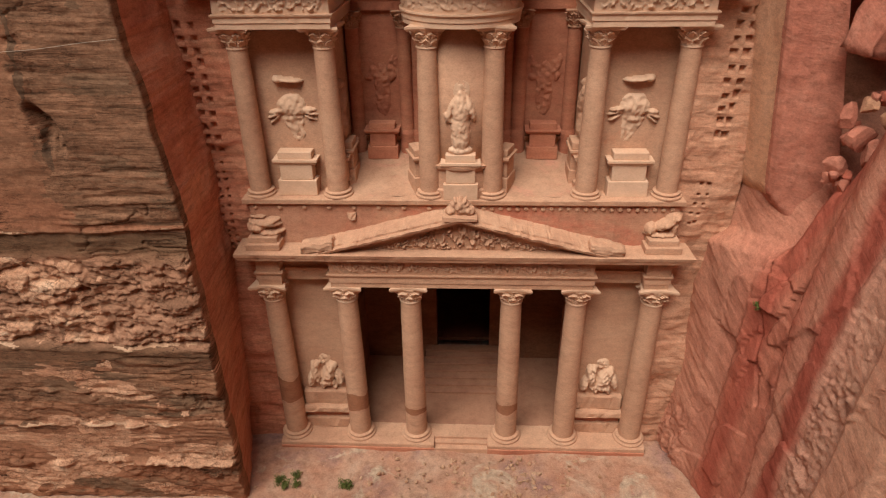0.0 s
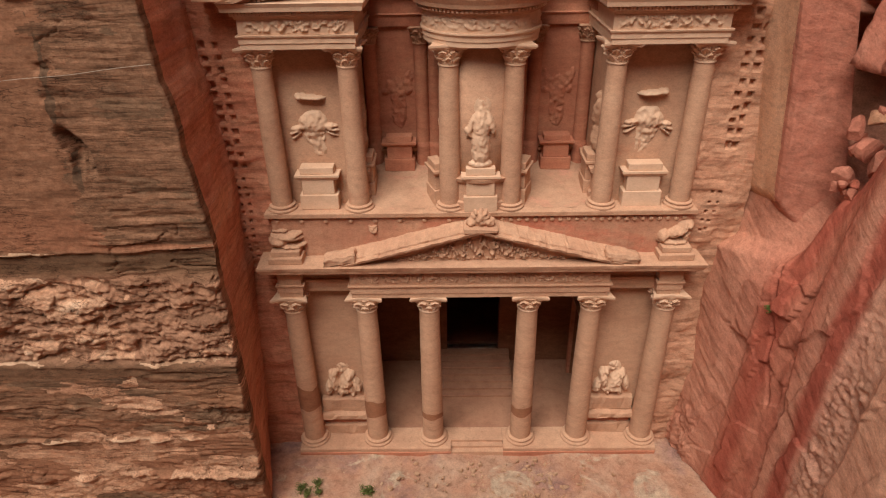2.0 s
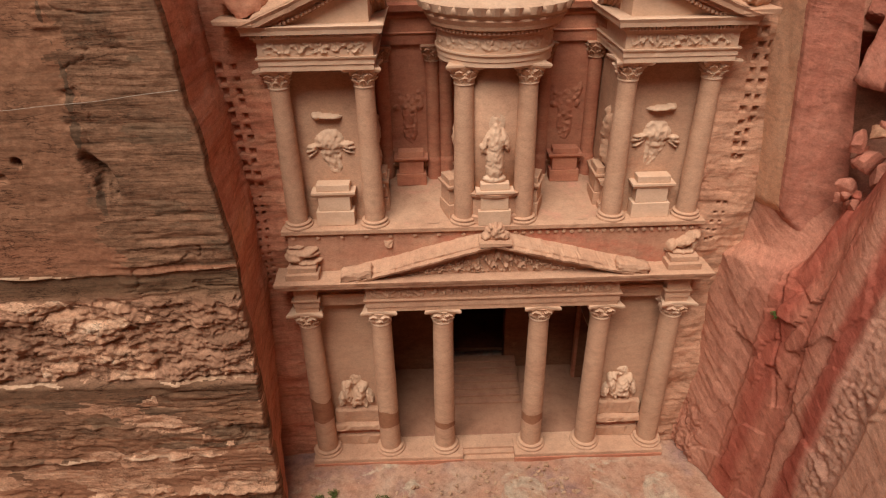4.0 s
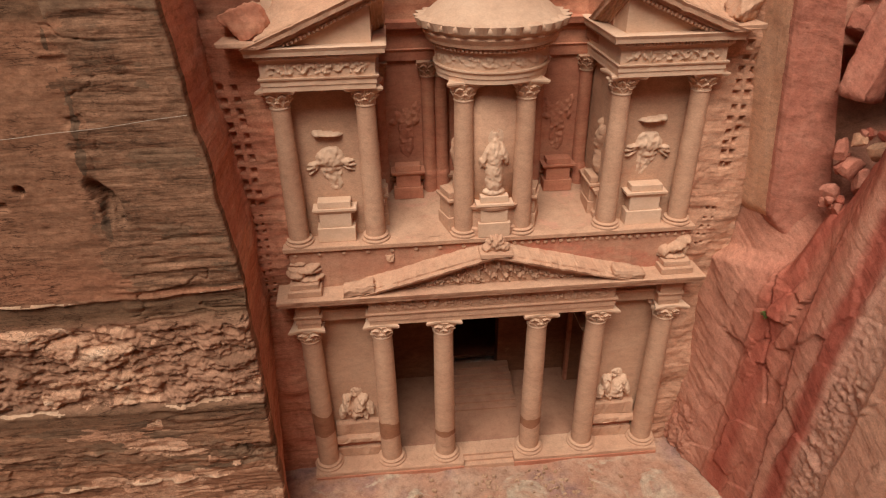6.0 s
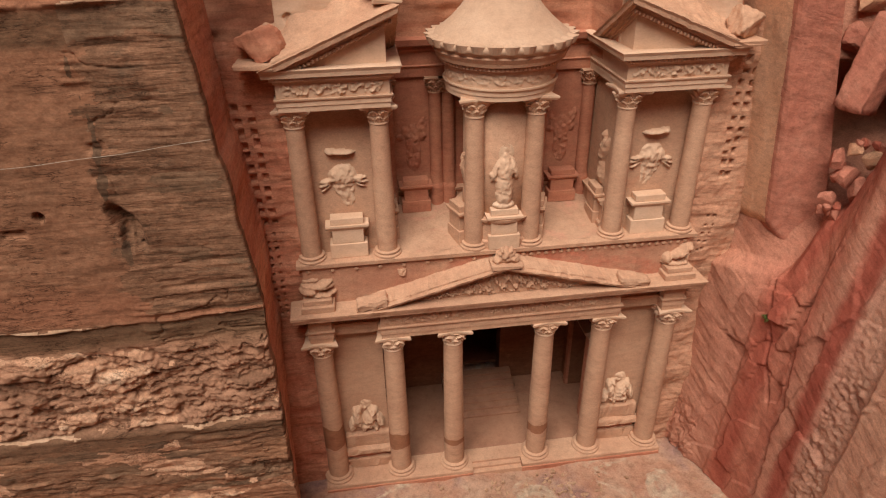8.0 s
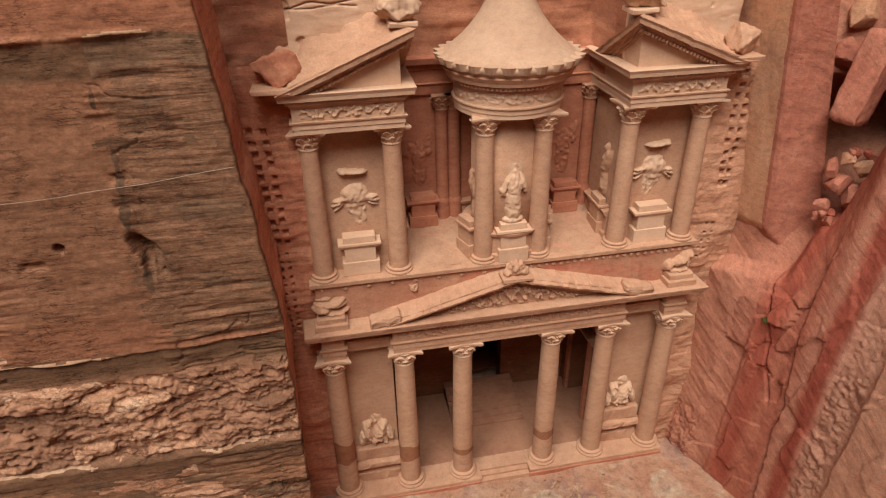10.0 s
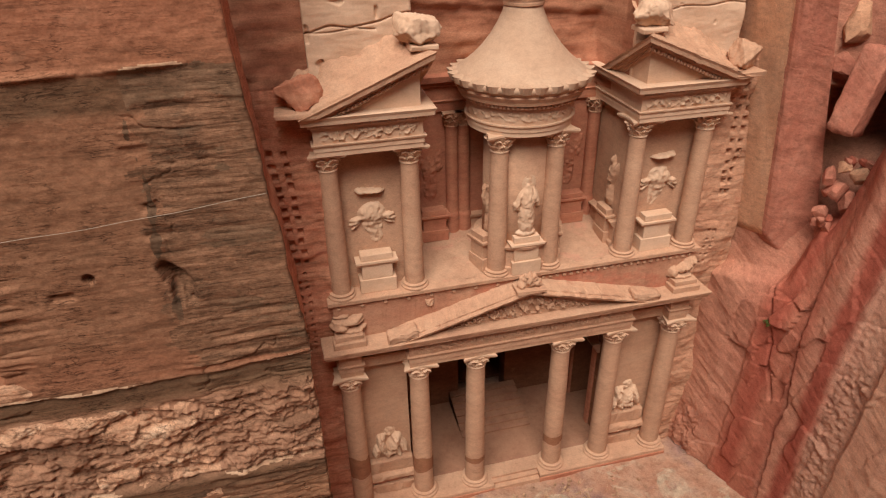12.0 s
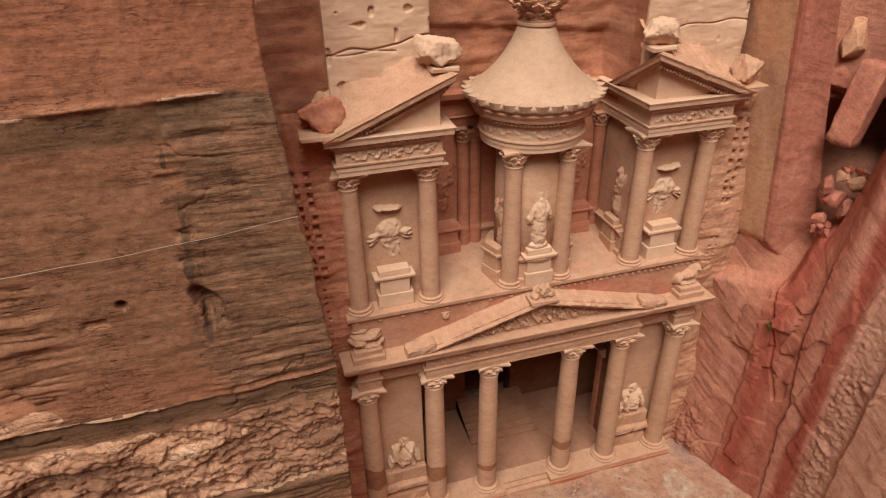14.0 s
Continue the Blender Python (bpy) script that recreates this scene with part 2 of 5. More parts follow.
def vnoise(p, seed=0):
    """Value noise at points p (n, 3), from -1 to 1."""
    p = np.asarray(p, dtype=np.float64)
    i = np.floor(p).astype(np.int64)
    f = p - i
    f = f * f * (3 - 2 * f)
    out = np.zeros(len(p))
    for dx in (0, 1):
        for dy in (0, 1):
            for dz in (0, 1):
                h = ((i[:, 0] + dx) * 374761393 + (i[:, 1] + dy) * 668265263 + (i[:, 2] + dz) * 2147483647 + seed * 974634777) & 0xFFFFFFFF
                h = ((h ^ (h >> 13)) * 1274126177) & 0xFFFFFFFF
                h = (h ^ (h >> 16)) & 0xFFFF
                w = (f[:, 0] if dx else 1 - f[:, 0]) * (f[:, 1] if dy else 1 - f[:, 1]) * (f[:, 2] if dz else 1 - f[:, 2])
                out += w * (h / 32767.5 - 1)
    return out


def fbm(p, octaves=4, seed=0, gain=0.5):
    p = np.asarray(p, dtype=np.float64)
    out, a = np.zeros(len(p)), 1.0
    for o in range(octaves):
        out += a * vnoise(p * 2.03 ** o + o * 17.3, seed + o)
        a *= gain
    return out


def cells(a, b, seed=0):
    """Broken facets in the plane: a tilted plane for each cell of a jittered grid, and how near its joint is (0 at the joint)."""
    ia, ib = np.floor(a).astype(np.int64), np.floor(b).astype(np.int64)
    f1, f2, val = np.full(len(a), 9.0), np.full(len(a), 9.0), np.zeros(len(a))
    for da in (-1, 0, 1):
        for db in (-1, 0, 1):
            ca, cb = ia + da, ib + db
            h = (ca * 374761393 + cb * 668265263 + seed * 974634777) & 0xFFFFFFFF
            h = ((h ^ (h >> 13)) * 1274126177) & 0xFFFFFFFF
            r = [((h >> k) & 255) / 255.0 for k in (0, 6, 12, 18, 24)]
            pa, pb = a - ca - 0.15 - 0.7 * r[0], b - cb - 0.15 - 0.7 * r[1]
            d = pa * pa + pb * pb
            near = d < f1
            f2 = np.where(near, f1, np.minimum(f2, d))
            f1 = np.where(near, d, f1)
            val = np.where(near, (2 * r[2] - 1) + (2 * r[3] - 1) * pa * 1.3 + (2 * r[4] - 1) * pb * 1.3, val)
    return val, np.sqrt(f2) - np.sqrt(f1)


def smooth01(a, b, v):
    k = np.clip((v - a) / (b - a), 0, 1)
    return k * k * (3 - 2 * k)


def thing(name, at, label, category, group="", kind=""):
    ob = new(name)
    ob.location, ob.empty_display_size = at, 0.3
    ORIGIN[ob] = Vector(at)
    return tagged(ob, label, category, group, kind)


def link_mesh(name, me, mat, parent=None, label="", soft=False):
    me.materials.append(mat)
    if soft:
        me.polygons.foreach_set("use_smooth", [True] * len(me.polygons))
    ob = new(name, me)
    if parent:
        me.transform(Matrix.Translation(-ORIGIN[parent]))
        ob.parent = parent
        ORIGIN[ob] = ORIGIN[parent]
    return tagged(ob, label)


BLOCK = {}


def dentil(mat, size, at, parent, turn=0.0):
    """One small tooth of a cornice; alike teeth share a mesh."""
    key = (mat.name, size)
    if key not in BLOCK:
        bm = bmesh.new()
        bmesh.ops.create_cube(bm, size=1.0, matrix=Matrix.Diagonal((*size, 1)))
        BLOCK[key] = bpy.data.meshes.new("dentil")
        bm.to_mesh(BLOCK[key])
        bm.free()
        BLOCK[key].materials.append(mat)
    ob = new("dentil", BLOCK[key])
    ob.parent = parent
    ob.matrix_basis = Matrix.Translation(Vector(at) - ORIGIN[parent]) @ Matrix.Rotation(turn, 4, "Z")


def part(name, bm, mat, parent, label="", soft=False):
    """One mesh under a thing or a part; bm is in world metres."""
    bmesh.ops.recalc_face_normals(bm, faces=bm.faces)
    me = bpy.data.meshes.new(name)
    bm.to_mesh(me)
    bm.free()
    return link_mesh(name, me, mat, parent, label, soft)


def solo(name, bm, mat, label, category, group="", kind="", soft=False):
    return tagged(part(name, bm, mat, None, "", soft), label, category, group, kind)


def box(bm, x0, x1, y0, y1, z0, z1, bevel=0.03, jag=0.0):
    r = bmesh.ops.create_cube(bm, size=1.0, matrix=Matrix.LocRotScale(((x0 + x1) / 2, (y0 + y1) / 2, (z0 + z1) / 2), None, (abs(x1 - x0), abs(y1 - y0), abs(z1 - z0))))
    vs = r["verts"]
    if jag:
        for v in vs:
            v.co += Vector((random.uniform(-jag, jag), random.uniform(-jag, jag), random.uniform(-jag, jag)))
    if bevel:
        es = list({e for v in vs for e in v.link_edges})
        bmesh.ops.bevel(bm, geom=es, offset=bevel, segments=1, affect="EDGES")
    return bm


def lathe(bm, prof, n=24, at=(0, 0, 0), cap=True):
    """Turned shape: prof of (radius, z), bottom to top."""
    at, rings = Vector(at), []
    for r, z in prof:
        rings.append([bm.verts.new(at + Vector((r * math.cos(2 * math.pi * k / n), r * math.sin(2 * math.pi * k / n), z))) for k in range(n)])
    for a, b in zip(rings, rings[1:]):
        for k in range(n):
            bm.faces.new((a[k], a[(k + 1) % n], b[(k + 1) % n], b[k]))
    if cap:
        bm.faces.new(rings[0][::-1])
        bm.faces.new(rings[-1])
    return bm


def sweep(bm, prof, path, closed=False, step=0.22, wear=0.025, seed=0):
    """Moulding: profile of (outward, z) carried along a plan path; outward is to the right of the way."""
    pts = []
    n = len(path)
    for i in range(n if closed else n - 1):
        a, b = Vector(path[i]), Vector(path[(i + 1) % n])
        k = max(1, int((b - a).length / step))
        pts += [(a.lerp(b, j / k), j == 0) for j in range(k)]
    if not closed:
        pts.append((Vector(path[-1]), True))
    rings = []
    m = len(pts)
    for i, (p, _) in enumerate(pts):
        d0 = (p - pts[i - 1][0]).normalized() if i or closed else (pts[1][0] - p).normalized()
        d1 = (pts[(i + 1) % m][0] - p).normalized() if i < m - 1 or closed else d0
        n0, n1 = Vector((d0.y, -d0.x)), Vector((d1.y, -d1.x))
        nn = (n0 + n1).normalized()
        nn *= 1 / max(0.35, nn.dot(n0))
        ring = []
        for j, (d, z) in enumerate(prof):
            w = noise.noise(Vector((p.x * 1.7 + seed, p.y * 1.7 + d * 3, z * 2.3))) * wear + noise.noise(Vector((p.x * 6 + seed, p.y * 6, z * 7 + d * 9))) * wear * 0.6
            if d > 0.1:
                w -= max(0.0, noise.noise(Vector((p.x * 1.3 + seed * 2, p.y * 1.3, z * 0.8))) - 0.3) * wear * 5
            ring.append(bm.verts.new((p.x + nn.x * (d + w), p.y + nn.y * (d + w), z + w * 0.7)))
        rings.append(ring)
    k = len(prof)
    for i in range(m if closed else m - 1):
        a, b = rings[i], rings[(i + 1) % m]
        for j in range(k):
            bm.faces.new((a[j], b[j], b[(j + 1) % k], a[(j + 1) % k]))
    if not closed:
        bm.faces.new(rings[0])
        bm.faces.new(rings[-1][::-1])
    return bm


def rake(bm, prof, a, b, out, n=40, wear=0.03, floor=None, mitre=0.0):
    """Straight moulding from a to b with a profile of (outward, up) in the plane across z; ends are cut plumb."""
    a, b, out = Vector(a), Vector(b), Vector(out)
    along = Vector((b.x - a.x, b.y - a.y, 0)).normalized() * mitre
    rings = []
    for i in range(n + 1):
        ring = []
        for d, u in prof:
            p = a.lerp(b + along * d, i / n)
            w = noise.noise(Vector((p.x * 2 + d * 5, p.y * 2, p.z * 2 + u * 4))) * wear + noise.noise(Vector((p.x * 6, p.y * 6, p.z * 6 + u * 9))) * wear * 0.6
            if d > 0.3:
                w -= max(0.0, noise.noise(Vector((p.x * 1.4, p.y * 1.4 + 7, p.z))) - 0.25) * wear * 5
            q = p + out * (d + w) + Vector((0, 0, u + w))
            if floor is not None:
                q.z = max(q.z, floor + 0.001 * u)
            ring.append(bm.verts.new(q))
        rings.append(ring)
    k = len(prof)
    for r0, r1 in zip(rings, rings[1:]):
        for j in range(k):
            bm.faces.new((r0[j], r1[j], r1[(j + 1) % k], r0[(j + 1) % k]))
    bm.faces.new(rings[0])
    bm.faces.new(rings[-1][::-1])
    return bm


def sheet(name, nu, nv, place, mat, mats=None, pick=None, soft=True):
    """Rock face: a grid of nu x nv points; place maps arrays u, v in 0..1 to points."""
    uu, vv = np.meshgrid(np.linspace(0, 1, nu), np.linspace(0, 1, nv))
    co = place(uu.ravel(), vv.ravel())
    k = np.arange(nu * nv).reshape(nv, nu)
    f = np.stack([k[:-1, :-1], k[:-1, 1:], k[1:, 1:], k[1:, :-1]], axis=-1).reshape(-1, 4)
    me = bpy.data.meshes.new(name)
    me.vertices.add(len(co))
    me.vertices.foreach_set("co", co.ravel())
    me.loops.add(f.size)
    me.loops.foreach_set("vertex_index", f.ravel())
    me.polygons.add(len(f))
    me.polygons.foreach_set("loop_start", np.arange(0, f.size, 4))
    me.polygons.foreach_set("loop_total", np.full(len(f), 4))
    me.update(calc_edges=True)
    me.validate()
    ob = link_mesh(name, me, mat, soft=soft)
    if pick is not None:
        for m in mats:
            me.materials.append(m)
        me.polygons.foreach_set("material_index", pick(co[f].mean(axis=1)).astype(np.int32))
    return ob


def relief(name, cx, cz, wall, w, h, blobs, mat, label, res=0.06, rough=0.05, seed=0, face=None, category="relief", group=""):
    """Worn carved figure standing out of a wall that faces -y (or along face, a unit vector in plan): blobs of (x, z, half width, half height, depth, lean degrees)."""
    nx, nz = int(w / res), int(h / res)
    xs, zs = np.meshgrid(np.linspace(-w / 2, w / 2, nx), np.linspace(-h / 2, h / 2, nz))
    x, z = xs.ravel(), zs.ravel()
    wob = fbm(np.stack([x * 2.2, z * 2.2, np.full(len(x), seed * 3.7)], 1), 3, seed)
    hh = np.full(len(x), -0.05)
    for bx, bz, rx, rz, d, lean in blobs:
        a = radians(lean)
        px, pz = (x - bx) * math.cos(a) + (z - bz) * math.sin(a), -(x - bx) * math.sin(a) + (z - bz) * math.cos(a)
        q = (px / rx) ** 2 + (pz / rz) ** 2
        hh = np.maximum(hh, d * np.sqrt(np.clip(1 - q + wob * 0.12, 0, None)) - 0.04)
    hh = hh + np.where(hh > 0, fbm(np.stack([x * 7, z * 4.5, hh * 4 + seed], 1), 4, seed + 5) * rough * 0.7, 0)
    f = face or (0.0, -1.0)
    co = np.stack([cx - f[1] * x + f[0] * hh, wall + f[0] * x + f[1] * hh, cz + z], 1)
    k = np.arange(nx * nz).reshape(nz, nx)
    q = np.stack([k[:-1, :-1], k[:-1, 1:], k[1:, 1:], k[1:, :-1]], axis=-1).reshape(-1, 4)
    q = q[(hh[q] > -0.03).any(axis=1)]
    used, inv = np.unique(q, return_inverse=True)
    me = bpy.data.meshes.new(name)
    me.from_pydata(co[used].tolist(), [], inv.reshape(-1, 4).tolist())
    ob = link_mesh(name, me, mat, soft=True)
    return tagged(ob, label, category, group)


def boulder(name, at, size, turn, label, mat, seed, category="boulder", group="", cut=0.75, detail=3):
    """A broken block: a ball flattened by random planes and roughened."""
    bm = bmesh.new()
    bmesh.ops.create_icosphere(bm, subdivisions=detail, radius=1.0)
    rnd = random.Random(seed)
    planes = [(Vector((rnd.gauss(0, 1), rnd.gauss(0, 1), rnd.gauss(0, 1))).normalized(), rnd.uniform(cut - 0.12, cut + 0.12)) for _ in range(14)]
    for v in bm.verts:
        for nrm, d in planes:
            k = v.co.dot(nrm) - d
            if k > 0:
                v.co -= nrm * k
        v.co *= 1 + noise.noise(v.co * 3 + Vector((seed, 0, 0))) * 0.06
    m = Matrix.Translation(at) @ Euler([radians(a) for a in turn]).to_matrix().to_4x4() @ Matrix.Diagonal((*size, 1))
    bmesh.ops.transform(bm, matrix=m, verts=bm.verts)
    return solo(name, bm, mat, label, category, group)

# ---- the rock all round ----
U = -0.7                      # plan line of the temple's axis
FLOOR, LEDGE = 0.6, 18.85     # portico floor, upper storey floor


def ground_place(u, v):
    k = np.sign(u - 0.5) * np.abs(2 * u - 1) ** 2.2
    l = np.sign(v - 0.45) * np.abs((v - 0.45) / 0.55) ** 2.2
    x, y = k * 900, 24 + l * 900
    p = np.stack([x, y, np.zeros(len(x))], 1)
    near = np.exp(-((x / 40) ** 2 + ((y - 20) / 40) ** 2))
    z = (fbm(p * 0.35, 5, 3) * 0.16 + fbm(p * 1.7, 4, 9) * 0.05) * near - 0.05
    z -= 0.35 * (1 - smooth01(0, 4, np.abs(y - 44)))
    return np.stack([x, y, z], 1)


tagged(sheet("ground", 320, 320, ground_place, GROUND), "dusty pink sandstone forecourt with rubble and dark damp patches", "ground", kind="structure")


def left_bed(x, z):
    p = np.stack([x, np.zeros(len(x)), z], 1)
    return z + 0.35 * fbm(p * [0.15, 1, 0.1], 4, 41) + 0.012 * (x + 15) - 0.075 * np.clip(x + 19.5, 0, 6) * smooth01(28, 33, z)


def left_face(x, z):
    """How far the layered cliff stands out of its plane (towards -y)."""
    p = np.stack([x, np.zeros(len(x)), z], 1)
    wz = left_bed(x, z)
    lumpy = smooth01(12.2, 12.5, wz) * (1 - smooth01(17.4, 17.9, wz))
    lumps2 = (smooth01(5.6, 6.6, wz) * (1 - smooth01(8.8, 10.8, wz)) + (1 - smooth01(3.6, 4.6, wz))) * (0.3 + 0.3 * smooth01(-0.2, 0.4, fbm(p * [0.2, 1, 0.35], 3, 52)))
    rag = fbm(p * [0.9, 1, 0.9], 4, 7)
    d = 0.12 * smooth01(19.2, 19.4, wz) + 0.4 * (1 - smooth01(11.9, 12.25, wz))
    # lips of harder beds, broken along their length
    for zz, th, out in ((19.32, 0.07, 0.17), (12.2, 0.14, 0.35), (6.35, 0.1, 0.25), (34.15, 0.12, 0.22), (9.0, 0.1, 0.2), (3.2, 0.15, 0.4)):
        d = d + out * np.clip(0.6 + 0.9 * rag, 0, 1.3) * smooth01(zz - 2.2 * th, zz - 0.3 * th, wz) * (1 - smooth01(zz + 0.1 * th, zz + 1.2 * th, wz))
    # crumbling beds: broken facets over soft swellings
    q = p * [0.42, 1, 0.75]
    q[:, 0] += 0.5 * vnoise(p * [0.5, 1, 0.9], 28)
    big = fbm(q, 6, 21, 0.58)
    c1, j1 = cells(x * 0.5 + 0.35 * rag, wz * 1.05 + 0.3 * big, 26)
    c2, j2 = cells(x * 1.15 + 0.3 * rag, wz * 2.3 + 0.4 * big, 27)
    knob = 0.26 * big + 0.15 * c1 - 0.06 * (1 - smooth01(0, 0.12, j1)) + 0.07 * c2 - 0.03 * (1 - smooth01(0, 0.15, j2)) + 0.1 * fbm(p * [2.6, 1, 4.0], 4, 24)
    d = d + (lumpy + lumps2) * (knob + 0.1)
    calm = 1 - np.clip(lumpy + lumps2, 0, 1)
    zone = smooth01(-0.15, 0.3, fbm(p * [0.16, 1, 0.12] + 5, 3, 37) + 0.55 * smooth01(-21.2 + 0.6 * rag, -19.4 + 0.6 * rag, x) * smooth01(34, 33, z) - 0.25 * smooth01(-20.1, -20.9, x) * smooth01(-27, -26, x) + 0.3 * (1 - smooth01(11, 12, wz)))
    st = vnoise(np.stack([x * 0.22, np.zeros(len(x)), wz * 2.4], 1), 31) + 0.6 * vnoise(np.stack([x * 0.7, np.zeros(len(x)), wz * 6.0], 1), 32)
    d = d + calm * (zone * 0.085 * st + 0.012 * st + 0.02 * fbm(p * 3.0, 3, 35))
    fis = vnoise(np.stack([x * 0.28 + 0.3 * rag, np.zeros(len(x)), wz * 1.9], 1), 33)
    d = d - calm * (0.15 + zone) * 0.1 * np.clip(1 - np.abs(fis) * 11, 0, 1) ** 2
    d = d + calm * zone * 0.07 * np.floor(3 * fbm(np.stack([x * 0.3, np.zeros(len(x)), wz * 0.9], 1), 3, 36)) / 3
    # worn hollow, socket and small round hole
    hol = ((x + 19.65 + 0.2 * rag + 0.22 * (z - 24.4)) / (0.55 + 0.15 * rag)) ** 2 + ((z - 24.4 + 0.25 * rag) / 1.3) ** 2
    d = d - 0.85 * np.exp(-hol ** 3) * (1 + 0.5 * vnoise(p * 1.6, 4)) * (0.5 + 0.5 * smooth01(23.8, 25.4, z))
    d = d - 0.5 * np.exp(-(((x + 23.2) / 0.22) ** 2 + ((z - 25.35) / 0.24) ** 2) ** 3)
    d = d - 0.22 * np.exp(-(((x + 24.5) / 0.5) ** 6 + ((z - 24.6 - 0.1 * rag) / 0.22) ** 6))
    k3, _ = cells(x * 2.6, z * 1.9, 55)
    d = d + 0.1 * k3 * np.exp(-(((x + 19.5) / 0.45) ** 2 + ((z - 24.0) / 0.9) ** 2) ** 2)
    # a large broken corner further along
    far = smooth01(0, 0.5, -(x + 28.4) - 0.45 * (z - 21.5) + 0.3 * rag) * smooth01(20.2, 20.8, z) * (1 - smooth01(30, 33, z))
    return d - far * 0.7


def left_place(u, v):
    z = v * 48.0
    edge = -14.35 - 0.078 * np.clip(z - 20, 0, 15)
    p0 = np.stack([np.zeros(len(z)), np.zeros(len(z)), z], 1)
    edge = edge + 0.07 * fbm(p0 * 0.9, 4, 51)
    # first the return into the recess, then the broad face
    r = np.clip(u / 0.10, 0, 1)
    w = np.clip((u - 0.10) / 0.90, 0, 1)
    inner = u < 0.10
    far = np.power(w, 1.35)
    x = np.where(inner, edge - (0.2 + 0.09 * np.clip(15 - z, 0, None)) * (1 - r), edge - far * 46)
    y = np.where(inner, 33.0 - r * 5.95, 27.05)
    p = np.stack([x, y, z], 1)
    d = left_face(x, z)
    soft = smooth01(-0.01, 0.012, w)
    y = np.where(inner, y + 0.15 * fbm(p * [0.5, 0.5, 0.3], 4, 61) * (1 - r), y - d * soft)
    x = np.where(inner, x + (0.16 * fbm(p * [0.5, 0.4, 0.25], 4, 62) + 0.07 * fbm(p * [1, 1.5, 0.5], 4, 63)) * (1 - r * r), x)
    y = y + np.clip(-x - 40, 0, None) * -0.5
    return np.stack([x, y, z], 1)


def left_pick(c):
    wz = left_bed(c[:, 0], c[:, 2]) + 0.25 * fbm(c * [1.2, 0, 1.2], 3, 42)
    low = (wz < 11.2) & (fbm(c * [0.25, 0, 0.9], 4, 53) > 0.12)
    out = np.where(((wz > 12.35) & (wz < 17.7)) | low, 1, 0)
    rag = fbm(c * [0.5, 0, 0.5], 3, 43)
    out = np.where((out == 1) & (fbm(c * [0.22, 0, 0.45], 4, 45) > 0.32), 0, out)
    # a black water stain running down the face, thin rough beds beyond it
    up = (c[:, 2] > 19.6) & (wz < 32.8)
    axis = -20.0 + 0.02 * (c[:, 2] - 28)
    thin = (c[:, 0] > axis + 0.75 * fbm(c * [0.5, 0, 1.6], 5, 50, 0.65)) | (fbm(c * [0.14, 0, 0.5], 4, 48) > 0.42)
    out = np.where((out == 0) & up & thin, 5, out)
    out = np.where((out == 0) & (wz < 11.2) & (fbm(c * [0.2, 0, 0.8], 4, 54) > 0.15), 5, out)
    blot = fbm(c * [0.3, 0, 0.55], 4, 47)
    out = np.where((out != 1) & (c[:, 2] > 22.5) & (wz < 34.1) & (np.abs(c[:, 0] - axis - 0.15 * rag) < 0.16 + 0.42 * blot), 6, out)
    out = np.where((out == 5) & (fbm(c * [0.3, 0, 1.3], 4, 49) > 0.42), 4, out)
    out = np.where((out == 0) & (wz > 32.75) & (wz < 34.1) & (c[:, 0] > -19.8), 4, out)
    # a pale fresh scar further along
    out = np.where((((c[:, 0] + 29.3) / 1.6) ** 2 + ((c[:, 2] - 19.75) / 0.5) ** 2 < 1 + rag), 1, out)
    for zz in (19.32, 12.2, 6.35, 34.15):
        b = left_bed(c[:, 0], c[:, 2])
        out = np.where((b > zz - 0.07) & (b < zz + 0.03 + 0.06 * rag) & (rag > -0.1), 3, out)
    return np.where((c[:, 1] > 27.6) & (c[:, 0] > -18.5), 2, out)


left = sheet("cliff_left", 820, 800, left_place, ROCK_LEFT, [ROCK_LUMPS, ROCK_BACK, CRUST, ROCK_OLIVE, ROCK_THIN, STAIN], left_pick)
tagged(left, "brown layered sandstone cliff with dark varnish and a crumbling pale band", "cliff", kind="structure")


def right_x(y, z):
    a = 13.25 + 0.31 * np.minimum(32.4 - y, 8.2) + 0.17 * np.clip(24.2 - y, 0, None) + 0.02 * z + 0.004 * np.clip(z - 8, 0, None) ** 1.5
    lean = (0.05 + 0.27 * smooth01(24.6, 28.2, y)) * smooth01(31.5, 29, y) * np.clip(z - 15.5, 0, None)
    return a + lean


